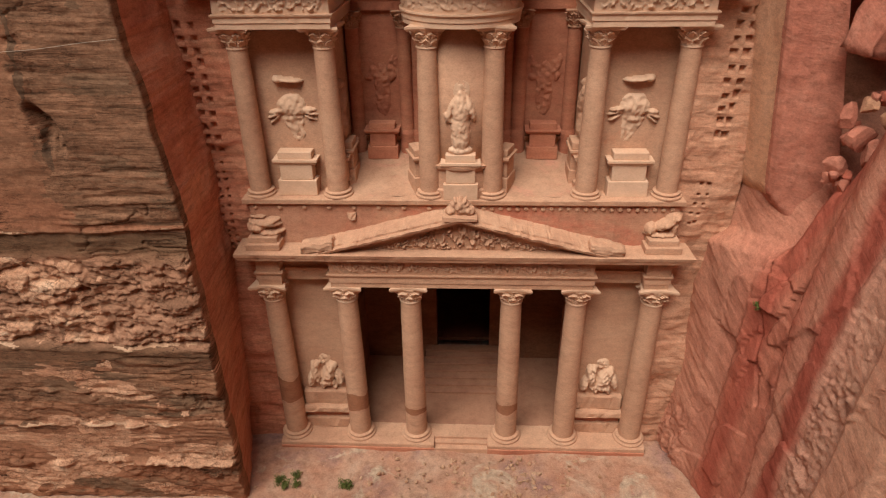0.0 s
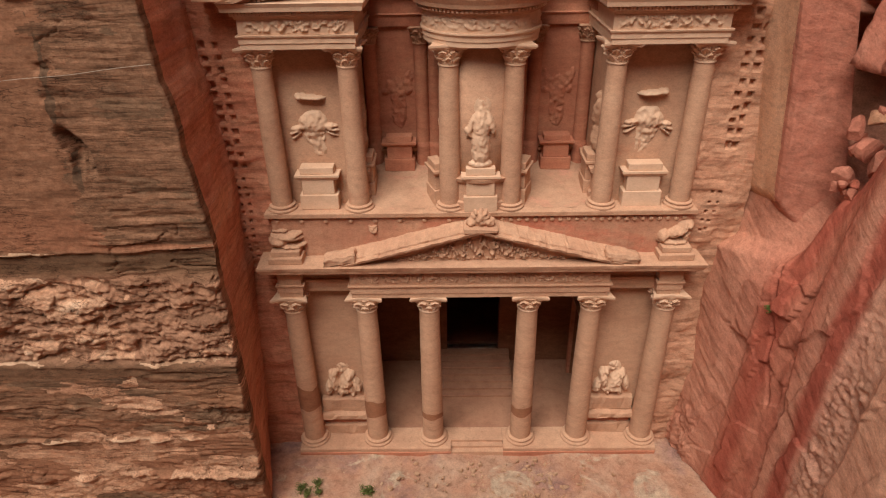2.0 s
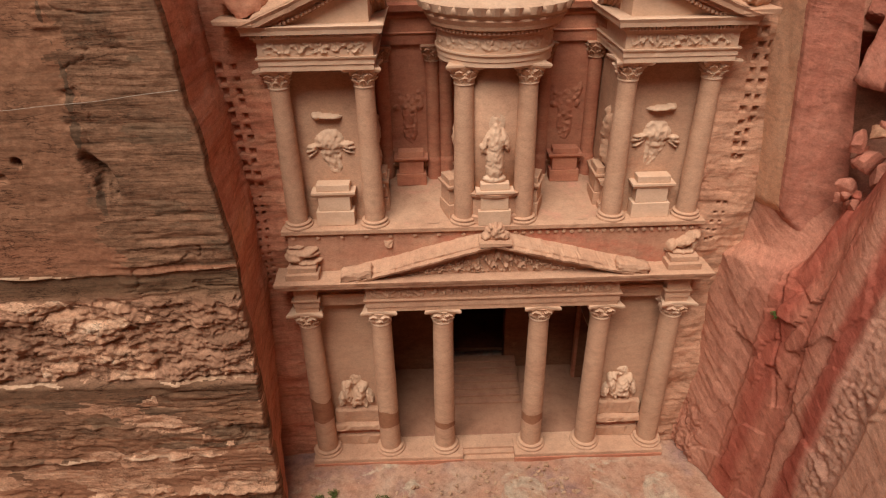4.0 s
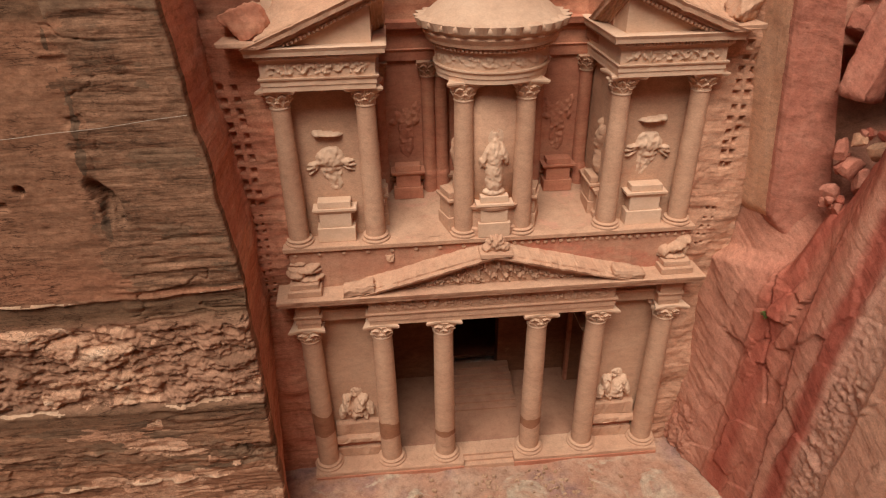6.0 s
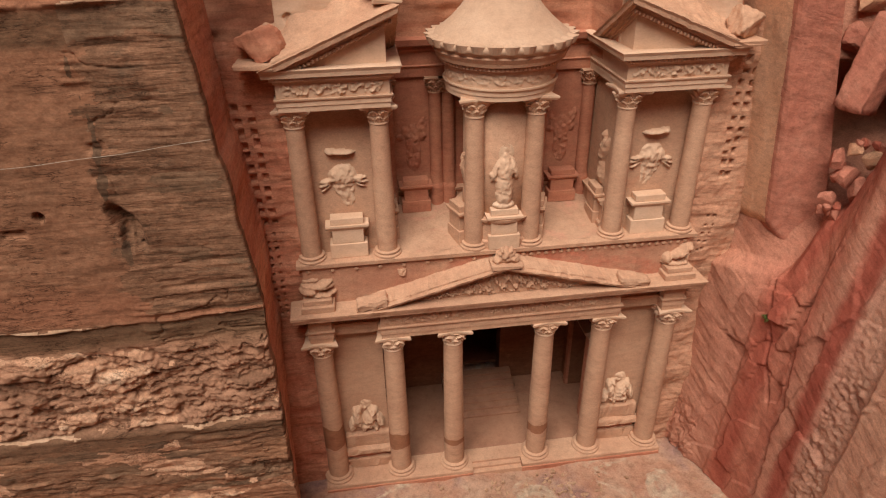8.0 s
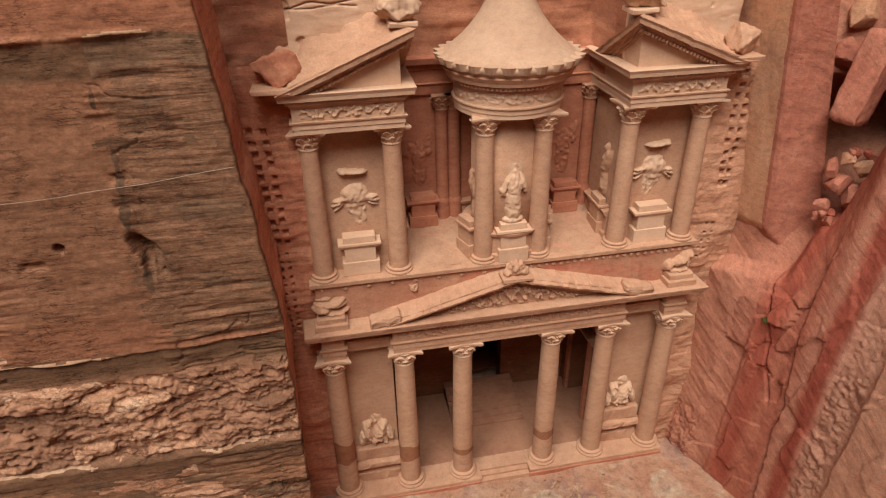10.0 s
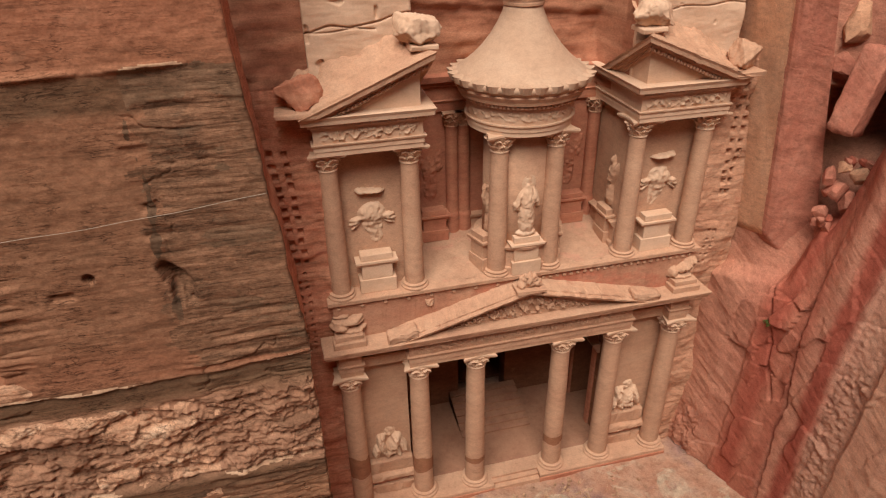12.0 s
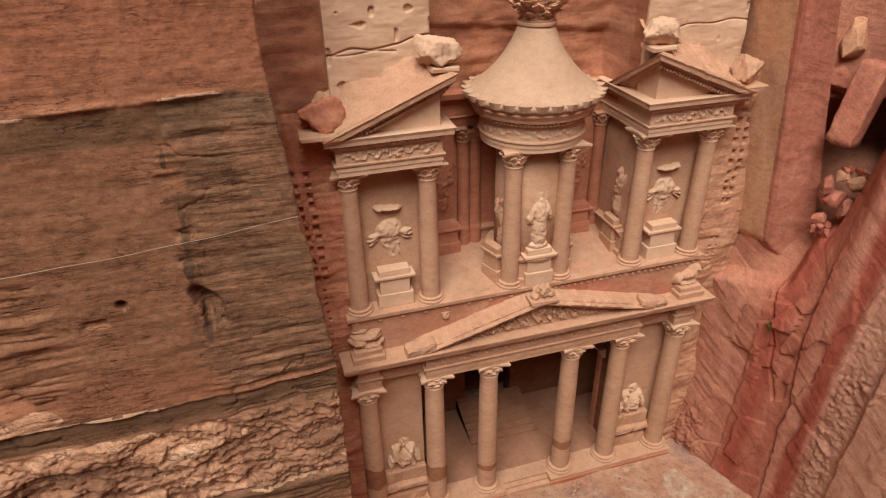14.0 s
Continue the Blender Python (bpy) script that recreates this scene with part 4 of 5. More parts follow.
def vine(name, x0, x1, z0, z1, y, mat, parent, amp=0.09, seed=0, fn=None):
    """Worn carved scroll work as raised stone."""
    nx, nz = int((x1 - x0) / 0.045), max(6, int((z1 - z0) / 0.045))
    xs, zs = np.meshgrid(np.linspace(x0, x1, nx), np.linspace(z0, z1, nz))
    x, z = xs.ravel(), zs.ravel()
    mid, hh = (z0 + z1) / 2, (z1 - z0) / 2
    stem = np.exp(-((z - mid - hh * 0.45 * np.sin(x * 6.6 + seed + 0.8 * np.sin(x * 1.3))) / (hh * 0.2)) ** 2)
    bud = np.clip(np.cos(x * 6.6 + seed + 0.8 * np.sin(x * 1.3)) * np.cos((z - mid) / hh * 1.5), 0, 1) ** 0.7
    wob = fbm(np.stack([x * 8.5, z * 8.5, np.full(len(x), seed)], 1), 3, seed)
    h = np.clip(0.7 * np.maximum(stem, 0.7 * bud) + 0.75 * wob - 0.12, -0.05, 1.1) * amp
    edge = np.minimum(smooth01(z0, z0 + 0.12, z), smooth01(z1, z1 - 0.12, z)) * np.minimum(smooth01(x0, x0 + 0.3, x), smooth01(x1, x1 - 0.3, x))
    h = h * edge - 0.004 * (1 - edge)
    co = np.stack([x, y - h, z], 1) if fn is None else fn(x, z, h)
    k = np.arange(nx * nz).reshape(nz, nx)
    q = np.stack([k[:-1, :-1], k[:-1, 1:], k[1:, 1:], k[1:, :-1]], axis=-1).reshape(-1, 4)
    me = bpy.data.meshes.new(name)
    me.from_pydata(co.tolist(), [], q.tolist())
    return link_mesh(name, me, mat, parent, "", True)


vine("carved_scroll", U - 7.6, U + 7.6, 14.3, 15.05, 31.298, CARVED, ent, 0.14, 2)

# ---- lower pediment ----
ped = thing("lower_pediment", (U, 31, 15.9), "low triangular gable with worn scroll carving", "pediment")
bm = bmesh.new()
vs = [bm.verts.new((U + a, y, z)) for y in (31.35, 32.5) for a, z in ((-7.6, 15.9), (7.6, 15.9), (0, 17.9))]
bm.faces.new(vs[:3]), bm.faces.new(vs[3:][::-1])
for i in range(3):
    bm.faces.new((vs[i], vs[(i + 1) % 3], vs[(i + 1) % 3 + 3], vs[i + 3]))
part("tympanum", bm, CARVED, ped)
APEX = 18.15
for s in (-1, 1):
    bm = bmesh.new()
    rake(bm, [(-1.4, -0.45), (0.12, -0.45), (0.16, -0.34), (0.3, -0.32), (0.34, -0.2), (0.56, -0.16), (0.62, 0.0), (0.36, 0.05), (0.33, 0.15), (-0.3, 0.27), (-1.35, 0.42)], (U + s * 8.25, 31.2, 15.95), (U, 31.2, APEX), (0, -1, 0), n=60, wear=0.07)
    part("raking_cornice", bm, CARVED, ped, "worn sloping gable edge")
vine("carved_scroll", U - 5.6, U + 5.6, 15.97, 17.5, 31.345, CARVED, ped, 0.3, 5,
     lambda x, z, h: np.stack([x, 31.345 - h * (np.abs(x - U) / 7.2 + (z - 15.9) / 1.95 < 0.93), 15.92 + (z - 15.97) * np.clip(1 - np.abs(x - U) / 7.2, 0, 1) * 1.15], 1))

# ---- attic band between the storeys ----
bm = bmesh.new()
sweep(bm, [(-1.5, 15.5), (0, 15.5), (0, 18.5), (-1.5, 18.5)], [(U - 12.1, 33.2), (U - 12.1, 32.0), (U + 12.1, 32.0), (U + 12.1, 33.2)], wear=0.05)
attic = tagged(part("attic_wall", bm, ATTIC, None), "weathered reddish wall band between the storeys", "wall", kind="structure")
ORIGIN[attic] = Vector((0, 0, 0))
ros = bmesh.new()
bmesh.ops.create_icosphere(ros, subdivisions=2, radius=0.14)
ros_me = bpy.data.meshes.new("rosette")
ros.to_mesh(ros_me)
ros.free()
ros_me.materials.append(CARVED)
for k in range(23):
    for s in (-1, 1):
        if s < 0 and k % 3 != 1:
            continue
        o = new("rosette", ros_me)
        o.matrix_basis = Matrix.LocRotScale((U + s * (1.3 + 0.475 * k), 31.97, 18.22 + 0.03 * random.uniform(-1, 1)), None, (1, 0.6, random.uniform(0.8, 1.1)))
        o.parent = attic
bm = bmesh.new()
sweep(bm, [(-1.6, 18.42), (0.0, 18.42), (0.05, 18.5), (0.2, 18.56), (0.22, 18.8), (0.18, 18.85), (-1.6, 18.86)], [(U - 12.15, 33.5), (U - 12.15, 31.95), (U + 12.15, 31.95), (U + 12.15, 33.5)], wear=0.03)
solo("ledge", bm, CARVED, "projecting stone ledge under the upper columns", "ledge", kind="structure")


def upper_floor(u, v):
    x, y = U - 6.85 + 13.7 * u, 32.2 + 5.2 * v
    p = np.stack([x, y, np.zeros(len(x))], 1)
    return np.stack([x, y, 18.84 + 1.15 * v ** 1.4 + 0.05 * fbm(p * 1.2, 4, 121)], 1)


tagged(sheet("floor_upper", 100, 60, upper_floor, DUSTY), "dusty sloping floor of the upper recess", "floor", kind="structure")

# ---- upper storey: pavilions and recess ----
for s in (-1, 1):
    a, b = sorted((s * 6.8, s * 12.05))
    wall("wall_pavilion_left" if s < 0 else "wall_pavilion_right", a, b, 33.15, 38.4, 18.7, 30.2, CARVED, "smooth carved wall of an upper side pavilion")
# Recess wall and pilaster shafts are coloured redder and darker as their shade.
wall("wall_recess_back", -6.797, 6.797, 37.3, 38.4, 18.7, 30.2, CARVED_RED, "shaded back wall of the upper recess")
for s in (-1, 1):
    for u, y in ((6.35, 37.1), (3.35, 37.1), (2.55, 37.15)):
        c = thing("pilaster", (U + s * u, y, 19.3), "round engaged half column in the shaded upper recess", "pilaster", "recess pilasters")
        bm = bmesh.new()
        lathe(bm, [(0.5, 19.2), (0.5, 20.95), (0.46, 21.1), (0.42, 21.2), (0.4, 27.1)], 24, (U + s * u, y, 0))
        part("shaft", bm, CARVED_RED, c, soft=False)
        bm = bmesh.new()
        capital_meshes(bm, 0.42, 0.95, (U + s * u, y, 27.1))
        part("capital", bm, CARVED, c, "leafy carved capital")

PAV = {}
for s in (-1, 1):
    e = thing("pavilion_entablature", (U + s * 9.2, 31.6, 28.1), "carved beam course of an upper side pavilion with a scroll frieze", "entablature", "pavilion entablatures")
    pts = [(-12.0, 34.0), (-12.0, 31.55), (-6.3, 31.55), (-6.3, 37.25)]
    if s > 0:
        pts = [(-u, y) for u, y in pts][::-1]
    pts = [(U + u, y) for u, y in pts]
    bm = bmesh.new()
    sweep(bm, [(-0.9, 28.05), (0, 28.05), (0, 28.32), (0.05, 28.34), (0.05, 28.55), (0.14, 28.66), (0.16, 28.74), (-0.9, 28.74)], pts)
    part("architrave", bm, PALE, e)
    bm = bmesh.new()
    sweep(bm, [(-0.9, 28.74), (0, 28.74), (0, 29.5), (-0.9, 29.5)], pts)
    part("frieze", bm, PALE, e)
    bm = bmesh.new()
    sweep(bm, [(-0.9, 29.5), (0.06, 29.5), (0.1, 29.62), (0.22, 29.66), (0.22, 29.86), (0.52, 29.9), (0.55, 30.1), (0.64, 30.28), (0.6, 30.32), (-0.9, 30.36)], pts, wear=0.02)
    part("cornice", bm, PALE, e)
    a, b = sorted((s * 6.5, s * 11.8))
    vine("carved_scroll", U + a, U + b, 28.8, 29.46, 31.546, PALE, e, 0.17, 7 + s)
    for k in range(34):
        dentil(PALE, (0.1, 0.2, 0.14), (U + a - 0.2 + (b - a + 0.4) * k / 33, 31.3, 29.77), e)
    for k in range(28):
        dentil(PALE, (0.2, 0.1, 0.14), (U + s * 6.05, 31.7 + 5.2 * k / 27, 29.77), e)

    g = thing("broken_pediment", (U + s * 9, 31, 30.3), "half gable of an upper pavilion rising to its inner corner", "pediment", "broken pediments")
    top, foot = 33.15, 30.35
    bm = bmesh.new()
    prof = [(-0.5, -1.05), (0.02, -1.05), (0.05, -0.9), (0.16, -0.86), (0.18, -0.68), (0.34, -0.62), (0.37, -0.44), (0.58, -0.38), (0.6, -0.16), (0.68, 0.0), (-0.5, 0.08)]
    rake(bm, prof, (U + s * 12.6, 31.3, foot), (U + s * 6.35, 31.3, top), (0, -1, 0), floor=30.34, mitre=1.0)
    part("raking_cornice", bm, CARVED, g)
    bm = bmesh.new()
    rake(bm, prof, (U + s * 6.35, 35.6, foot), (U + s * 6.35, 31.3, top), (-s, 0, 0), floor=30.34, mitre=1.0)
    part("raking_cornice", bm, CARVED, g)
    for k in range(4, 30):
        t = (k + 0.5) / 30
        p = Vector((U + s * 12.4, 31.05, foot)).lerp(Vector((U + s * 6.0, 31.05, top)), t)
        dentil(CARVED, (0.12, 0.18, 0.15), (p.x, 31.11, max(30.42, p.z - 0.765)), g)
    bm = bmesh.new()
    q = [Vector((U + s * 12.3, 31.5, foot - 0.1)), Vector((U + s * 6.4, 31.5, foot - 0.1)), Vector((U + s * 6.4, 31.5, top - 0.3)), Vector((U + s * 6.4, 35.2, foot - 0.1))]
    vs = [bm.verts.new(p) for p in q]
    bm.faces.new((vs[0], vs[1], vs[2])), bm.faces.new((vs[1], vs[3], vs[2])), bm.faces.new((vs[0], vs[2], vs[3])), bm.faces.new((vs[0], vs[3], vs[1]))
    part("tympanum", bm, PALE, g)
    # roof of rough rock that climbs from the gable edge to the block behind

    def roof_place(u, v, s=s):
        x = U + s * (12.7 - 6.6 * u)
        edge = foot + (top - foot) * np.clip((12.6 - np.abs(x - U)) / 6.85, 0, 1)
        y = 30.85 + 2.9 * v
        p = np.stack([x, y, edge], 1)
        z = edge + 0.05 + (1.3 * v ** 1.4) * (1 + 0.35 * fbm(p * 0.7, 3, 131)) + 0.12 * fbm(p * 1.3, 4, 133) * smooth01(0, 0.15, v)
        return np.stack([x, y, z], 1)
    ob = sheet("roof", 90, 50, roof_place, CARVED)
    ob.data.transform(Matrix.Translation(-ORIGIN[g]))
    ob.parent = g
    # plinth block of a squat obelisk

    def block_place(u, v, s=s):
        k = np.array([0, 0.22, 0.78, 1.0])
        far = 11.75 if s < 0 else 13.1
        x = U + s * np.interp(u, k, [far, far, 6.35, 6.35])
        y = np.interp(u, k, [35.0, 33.3, 33.2, 37.0])
        z = 30.2 + v * 13
        p = np.stack([x, y, z], 1)
        d = 0.08 * fbm(p * [0.4, 0.4, 0.6], 4, 141 + s) + 0.02 * fbm(p * [0.8, 0.8, 3], 4, 143)
        d = d - 0.18 * np.exp(-((z - 35.3 - 0.12 * (x - U) - 0.3 * vnoise(p * 0.8, 144)) / 0.035) ** 2) * (vnoise(p * [0.35, 0.3, 0.2], 147) > -0.35) - 0.14 * np.exp(-((z - 33.9 - 0.25 * vnoise(p * 0.7, 145)) / 0.03) ** 2) * (np.abs(x - U) > 8.2) - 0.16 * smooth01(0.62, 0.72, vnoise(p * 1.7, 148)) * (u > 0.22)
        return np.stack([x, y - d, z], 1)
    tagged(sheet("wall_obelisk_left" if s < 0 else "wall_obelisk_right", 170, 300, block_place, PALE, [ROCK_TOP], lambda c: np.where((np.abs(c[:, 0] - U) < 6.75) & (c[:, 1] > 33.45), 1, 0)), "pale smooth rock block behind a broken gable", "rock", kind="structure")

bm = bmesh.new()
for prof in ([(-0.5, 28.05), (0, 28.05), (0.05, 28.55), (0.14, 28.7), (0, 28.76), (0, 29.5), (0.2, 29.66), (0.22, 29.86), (0.5, 29.95), (0.6, 30.3), (-0.5, 30.36)],):
    sweep(bm, prof, [(U - 6.29, 37.1), (U + 6.29, 37.1)])
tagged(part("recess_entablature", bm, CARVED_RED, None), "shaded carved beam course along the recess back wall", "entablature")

bm = bmesh.new()
sweep(bm, [(-0.2, 18.7), (0.42, 18.7), (0.42, 19.3), (0.3, 19.42), (0.26, 20.4), (0.32, 20.5), (0.46, 20.62), (0.5, 20.8), (-0.2, 20.88)], [(U - 6.8, 33.2), (U - 6.8, 37.28), (U + 6.8, 37.28), (U + 6.8, 33.2)])
tagged(part("recess_podium", bm, CARVED, None), "moulded stone podium running round the upper recess", "podium")

# ---- the round tower ----
TC = (U, 34.25)
tho = thing("round_tower", (U, 34.25, LEDGE), "round columned kiosk with a cone roof and scalloped eaves", "kiosk")
bm = bmesh.new()
lathe(bm, [(2.05, 18.7), (2.05, 28.2)], 64, (*TC, 0))
part("cella_wall", bm, CARVED, tho, soft=True)


def ring(name, prof, mat, label=""):
    bm = bmesh.new()
    n = 96
    rings = []
    for k in range(n):
        a = 2 * math.pi * k / n
        row = []
        for r, z in prof:
            w = 0.015 * noise.noise(Vector((math.cos(a) * 5, math.sin(a) * 5, z * 2 + r)))
            row.append(bm.verts.new((TC[0] + math.cos(a) * (r + w), TC[1] + math.sin(a) * (r + w), z + w)))
        rings.append(row)
    m = len(prof)
    for k in range(n):
        a, b = rings[k], rings[(k + 1) % n]
        for j in range(m):
            bm.faces.new((a[j], b[j], b[(j + 1) % m], a[(j + 1) % m]))
    return part(name, bm, mat, tho, label)


ring("podium", [(1.6, 18.7), (2.5, 18.7), (2.5, 19.3), (2.38, 19.4), (2.34, 20.4), (2.4, 20.5), (2.55, 20.62), (2.6, 20.8), (1.6, 20.88)], CARVED)
ring("architrave", [(1.6, 28.05), (3.05, 28.05), (3.05, 28.3), (3.1, 28.32), (3.1, 28.52), (3.2, 28.64), (3.2, 28.72), (1.6, 28.72)], PALE)
ring("frieze", [(1.6, 28.722), (3.03, 28.722), (3.03, 29.5), (1.6, 29.5)], PALE)
ring("cornice", [(1.6, 29.5), (3.1, 29.5), (3.14, 29.62), (3.28, 29.66), (3.3, 29.84), (3.55, 29.92), (3.6, 30.1), (3.75, 30.35), (3.7, 30.5), (1.6, 30.6)], CARVED)
vine("carved_scroll", 0.0, 2 * math.pi * 3.03, 28.8, 29.46, 0, PALE, tho, 0.09, 4,
     lambda x, z, h: np.stack([TC[0] + np.cos(x / 3.03) * (3.034 + h), TC[1] + np.sin(x / 3.03) * (3.034 + h), z], 1))
for k in range(90):
    a = 2 * math.pi * k / 90
    dentil(PALE, (0.12, 0.12, 0.12), (TC[0] + 3.33 * math.cos(a), TC[1] + 3.33 * math.sin(a), 29.76), tho, a)
bm = bmesh.new()
CONE = [(3.72, 30.45), (3.85, 30.62), (3.95, 30.78), (3.9, 30.95), (3.6, 31.12), (3.25, 31.4), (2.75, 31.8), (2.22, 32.35), (1.75, 32.95), (1.36, 33.6), (1.1, 34.2), (1.02, 34.5)]
lathe(bm, CONE, 72, (*TC, 0))
for v in bm.verts:
    v.co += Vector((v.co.x - TC[0], v.co.y - TC[1], 0)).normalized() * 0.03 * noise.noise(v.co * 0.9)
roof = part("roof", bm, CARVED_PALE, tho, "smooth pale cone roof", soft=True)
for k in range(27):
    a = 2 * math.pi * (k + random.uniform(-0.12, 0.12)) / 27
    bm = bmesh.new()
    c, s = math.cos(a), math.sin(a)
    hw, g = 0.43, random.uniform(0.85, 1.15)
    prof = [(3.75, 30.6), (4.02, 30.66), (4.14 + 0.05 * g, 31.0 + 0.06 * g), (3.96, 31.08), (3.6, 31.14)]
    rows = []
    for q, wv in ((-1, 0.3), (-0.65, 0.72), (-0.25, 1.0), (0.25, 1.0), (0.65, 0.72), (1, 0.3)):
        rows.append([bm.verts.new((TC[0] + c * (3.62 + (r - 3.62) * wv) - s * q * hw, TC[1] + s * (3.62 + (r - 3.62) * wv) + c * q * hw, 30.62 + (z - 30.62) * (0.75 + 0.25 * wv))) for r, z in prof])
    for p, q in zip(rows, rows[1:]):
        for j in range(len(prof) - 1):
            bm.faces.new((p[j], p[j + 1], q[j + 1], q[j]))
    part("eave_scallop", bm, CARVED_PALE, roof)
bm = bmesh.new()
lathe(bm, [(1.03, 34.45), (1.12, 34.5), (1.12, 34.62), (0.95, 34.7)], 40, (*TC, 0))
part("neck_ring", bm, CARVED, tho)
bm = bmesh.new()
capital_meshes(bm, 0.92, 1.2, (*TC, 34.68))
abacus_mesh(bm, 1.45, 1, 0, 0.28, (*TC, 35.86))
part("finial_capital", bm, CARVED, tho, "leafy carved capital crowning the cone roof")


# ---- pedestals ----
def pedestal(x, y, z, w, d, h, label, group, mat=PALE, turn=0.0):
    c = thing("pedestal", (x, y, z), label, "pedestal", group)
    specs = (("plinth", 0, 0.36, 1.0, 1.0), ("block", 0.36, 0.72, 0.84, 0.82), ("cap", 0.72, 0.84, 1.14, 1.15), ("top_step", 0.84, 1.0, 0.86, 0.8))
    for nm, k0, k1, sx, sy in specs:
        bm = bmesh.new()
        if nm == "cap":
            pr = [(-0.3, z + h * k0), (-0.12, z + h * k0), (-0.06, z + h * (k0 + 0.04)), (0, z + h * (k0 + 0.07)), (0.0, z + h * k1), (-0.3, z + h * k1)]
            X, Y = w * sx / 2, d * sy / 2
            sweep(bm, pr, [(x - X, y + Y), (x - X, y - Y), (x + X, y - Y), (x + X, y + Y)], wear=0.012)
            box(bm, x - X + 0.25, x + X - 0.25, y - Y + 0.25, y + Y, z + h * k0 + 0.01, z + h * k1 - 0.004, 0)
        else:
            box(bm, x - w * sx / 2, x + w * sx / 2, y - d * sy / 2, y + d * sy / 2, z + h * k0, z + h * k1 + 0.002, 0.03, 0.012)
        o = part(nm, bm, mat, c)
    if turn:
        c.rotation_euler = (0, 0, radians(turn))
    return c


for s in (-1, 1):
    pedestal(U + s * 9.2, 32.75, LEDGE, 2.2, 0.95, 2.55, "stepped stone pedestal between two upper columns", "pavilion pedestals")
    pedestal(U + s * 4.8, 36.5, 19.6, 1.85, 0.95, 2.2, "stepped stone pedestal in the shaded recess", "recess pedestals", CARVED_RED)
    pedestal(U + s * 2.5, 33.4, 18.9, 1.5, 0.75, 2.5, "stepped stone pedestal against the round tower", "tower pedestals", CARVED, turn=s * 70)
    pedestal(U + s * 6.45, 34.5, 18.95, 1.6, 0.62, 2.5, "stepped stone pedestal against the pavilion flank", "flank pedestals", CARVED, turn=-s * 90)
pedestal(U, 32.35, LEDGE, 1.9, 1.2, 2.6, "stone pedestal with a hollowed cap in front of the round tower", "tower pedestals")

# ---- worn reliefs ----
SHIELD = [(0, 0.25, 0.82, 0.58, 0.36, 0), (0.05, 0.55, 0.66, 0.42, 0.3, 0), (-0.85, 0.0, 0.5, 0.14, 0.3, 12), (-1.0, -0.22, 0.46, 0.1, 0.28, 24), (-0.98, -0.45, 0.42, 0.09, 0.24, 38), (0.85, 0.1, 0.5, 0.14, 0.3, -4), (1.0, -0.1, 0.48, 0.1, 0.28, -12),
          (0.98, -0.34, 0.42, 0.09, 0.24, -26), (0.02, -0.35, 0.6, 0.34, 0.22, 8), (0.1, -0.8, 0.5, 0.5, 0.12, 10), (0.2, -1.25, 0.42, 0.5, 0.08, 12), (-0.35, -0.7, 0.14, 0.34, 0.16, 25), (0.45, -0.7, 0.12, 0.36, 0.14, -15)]
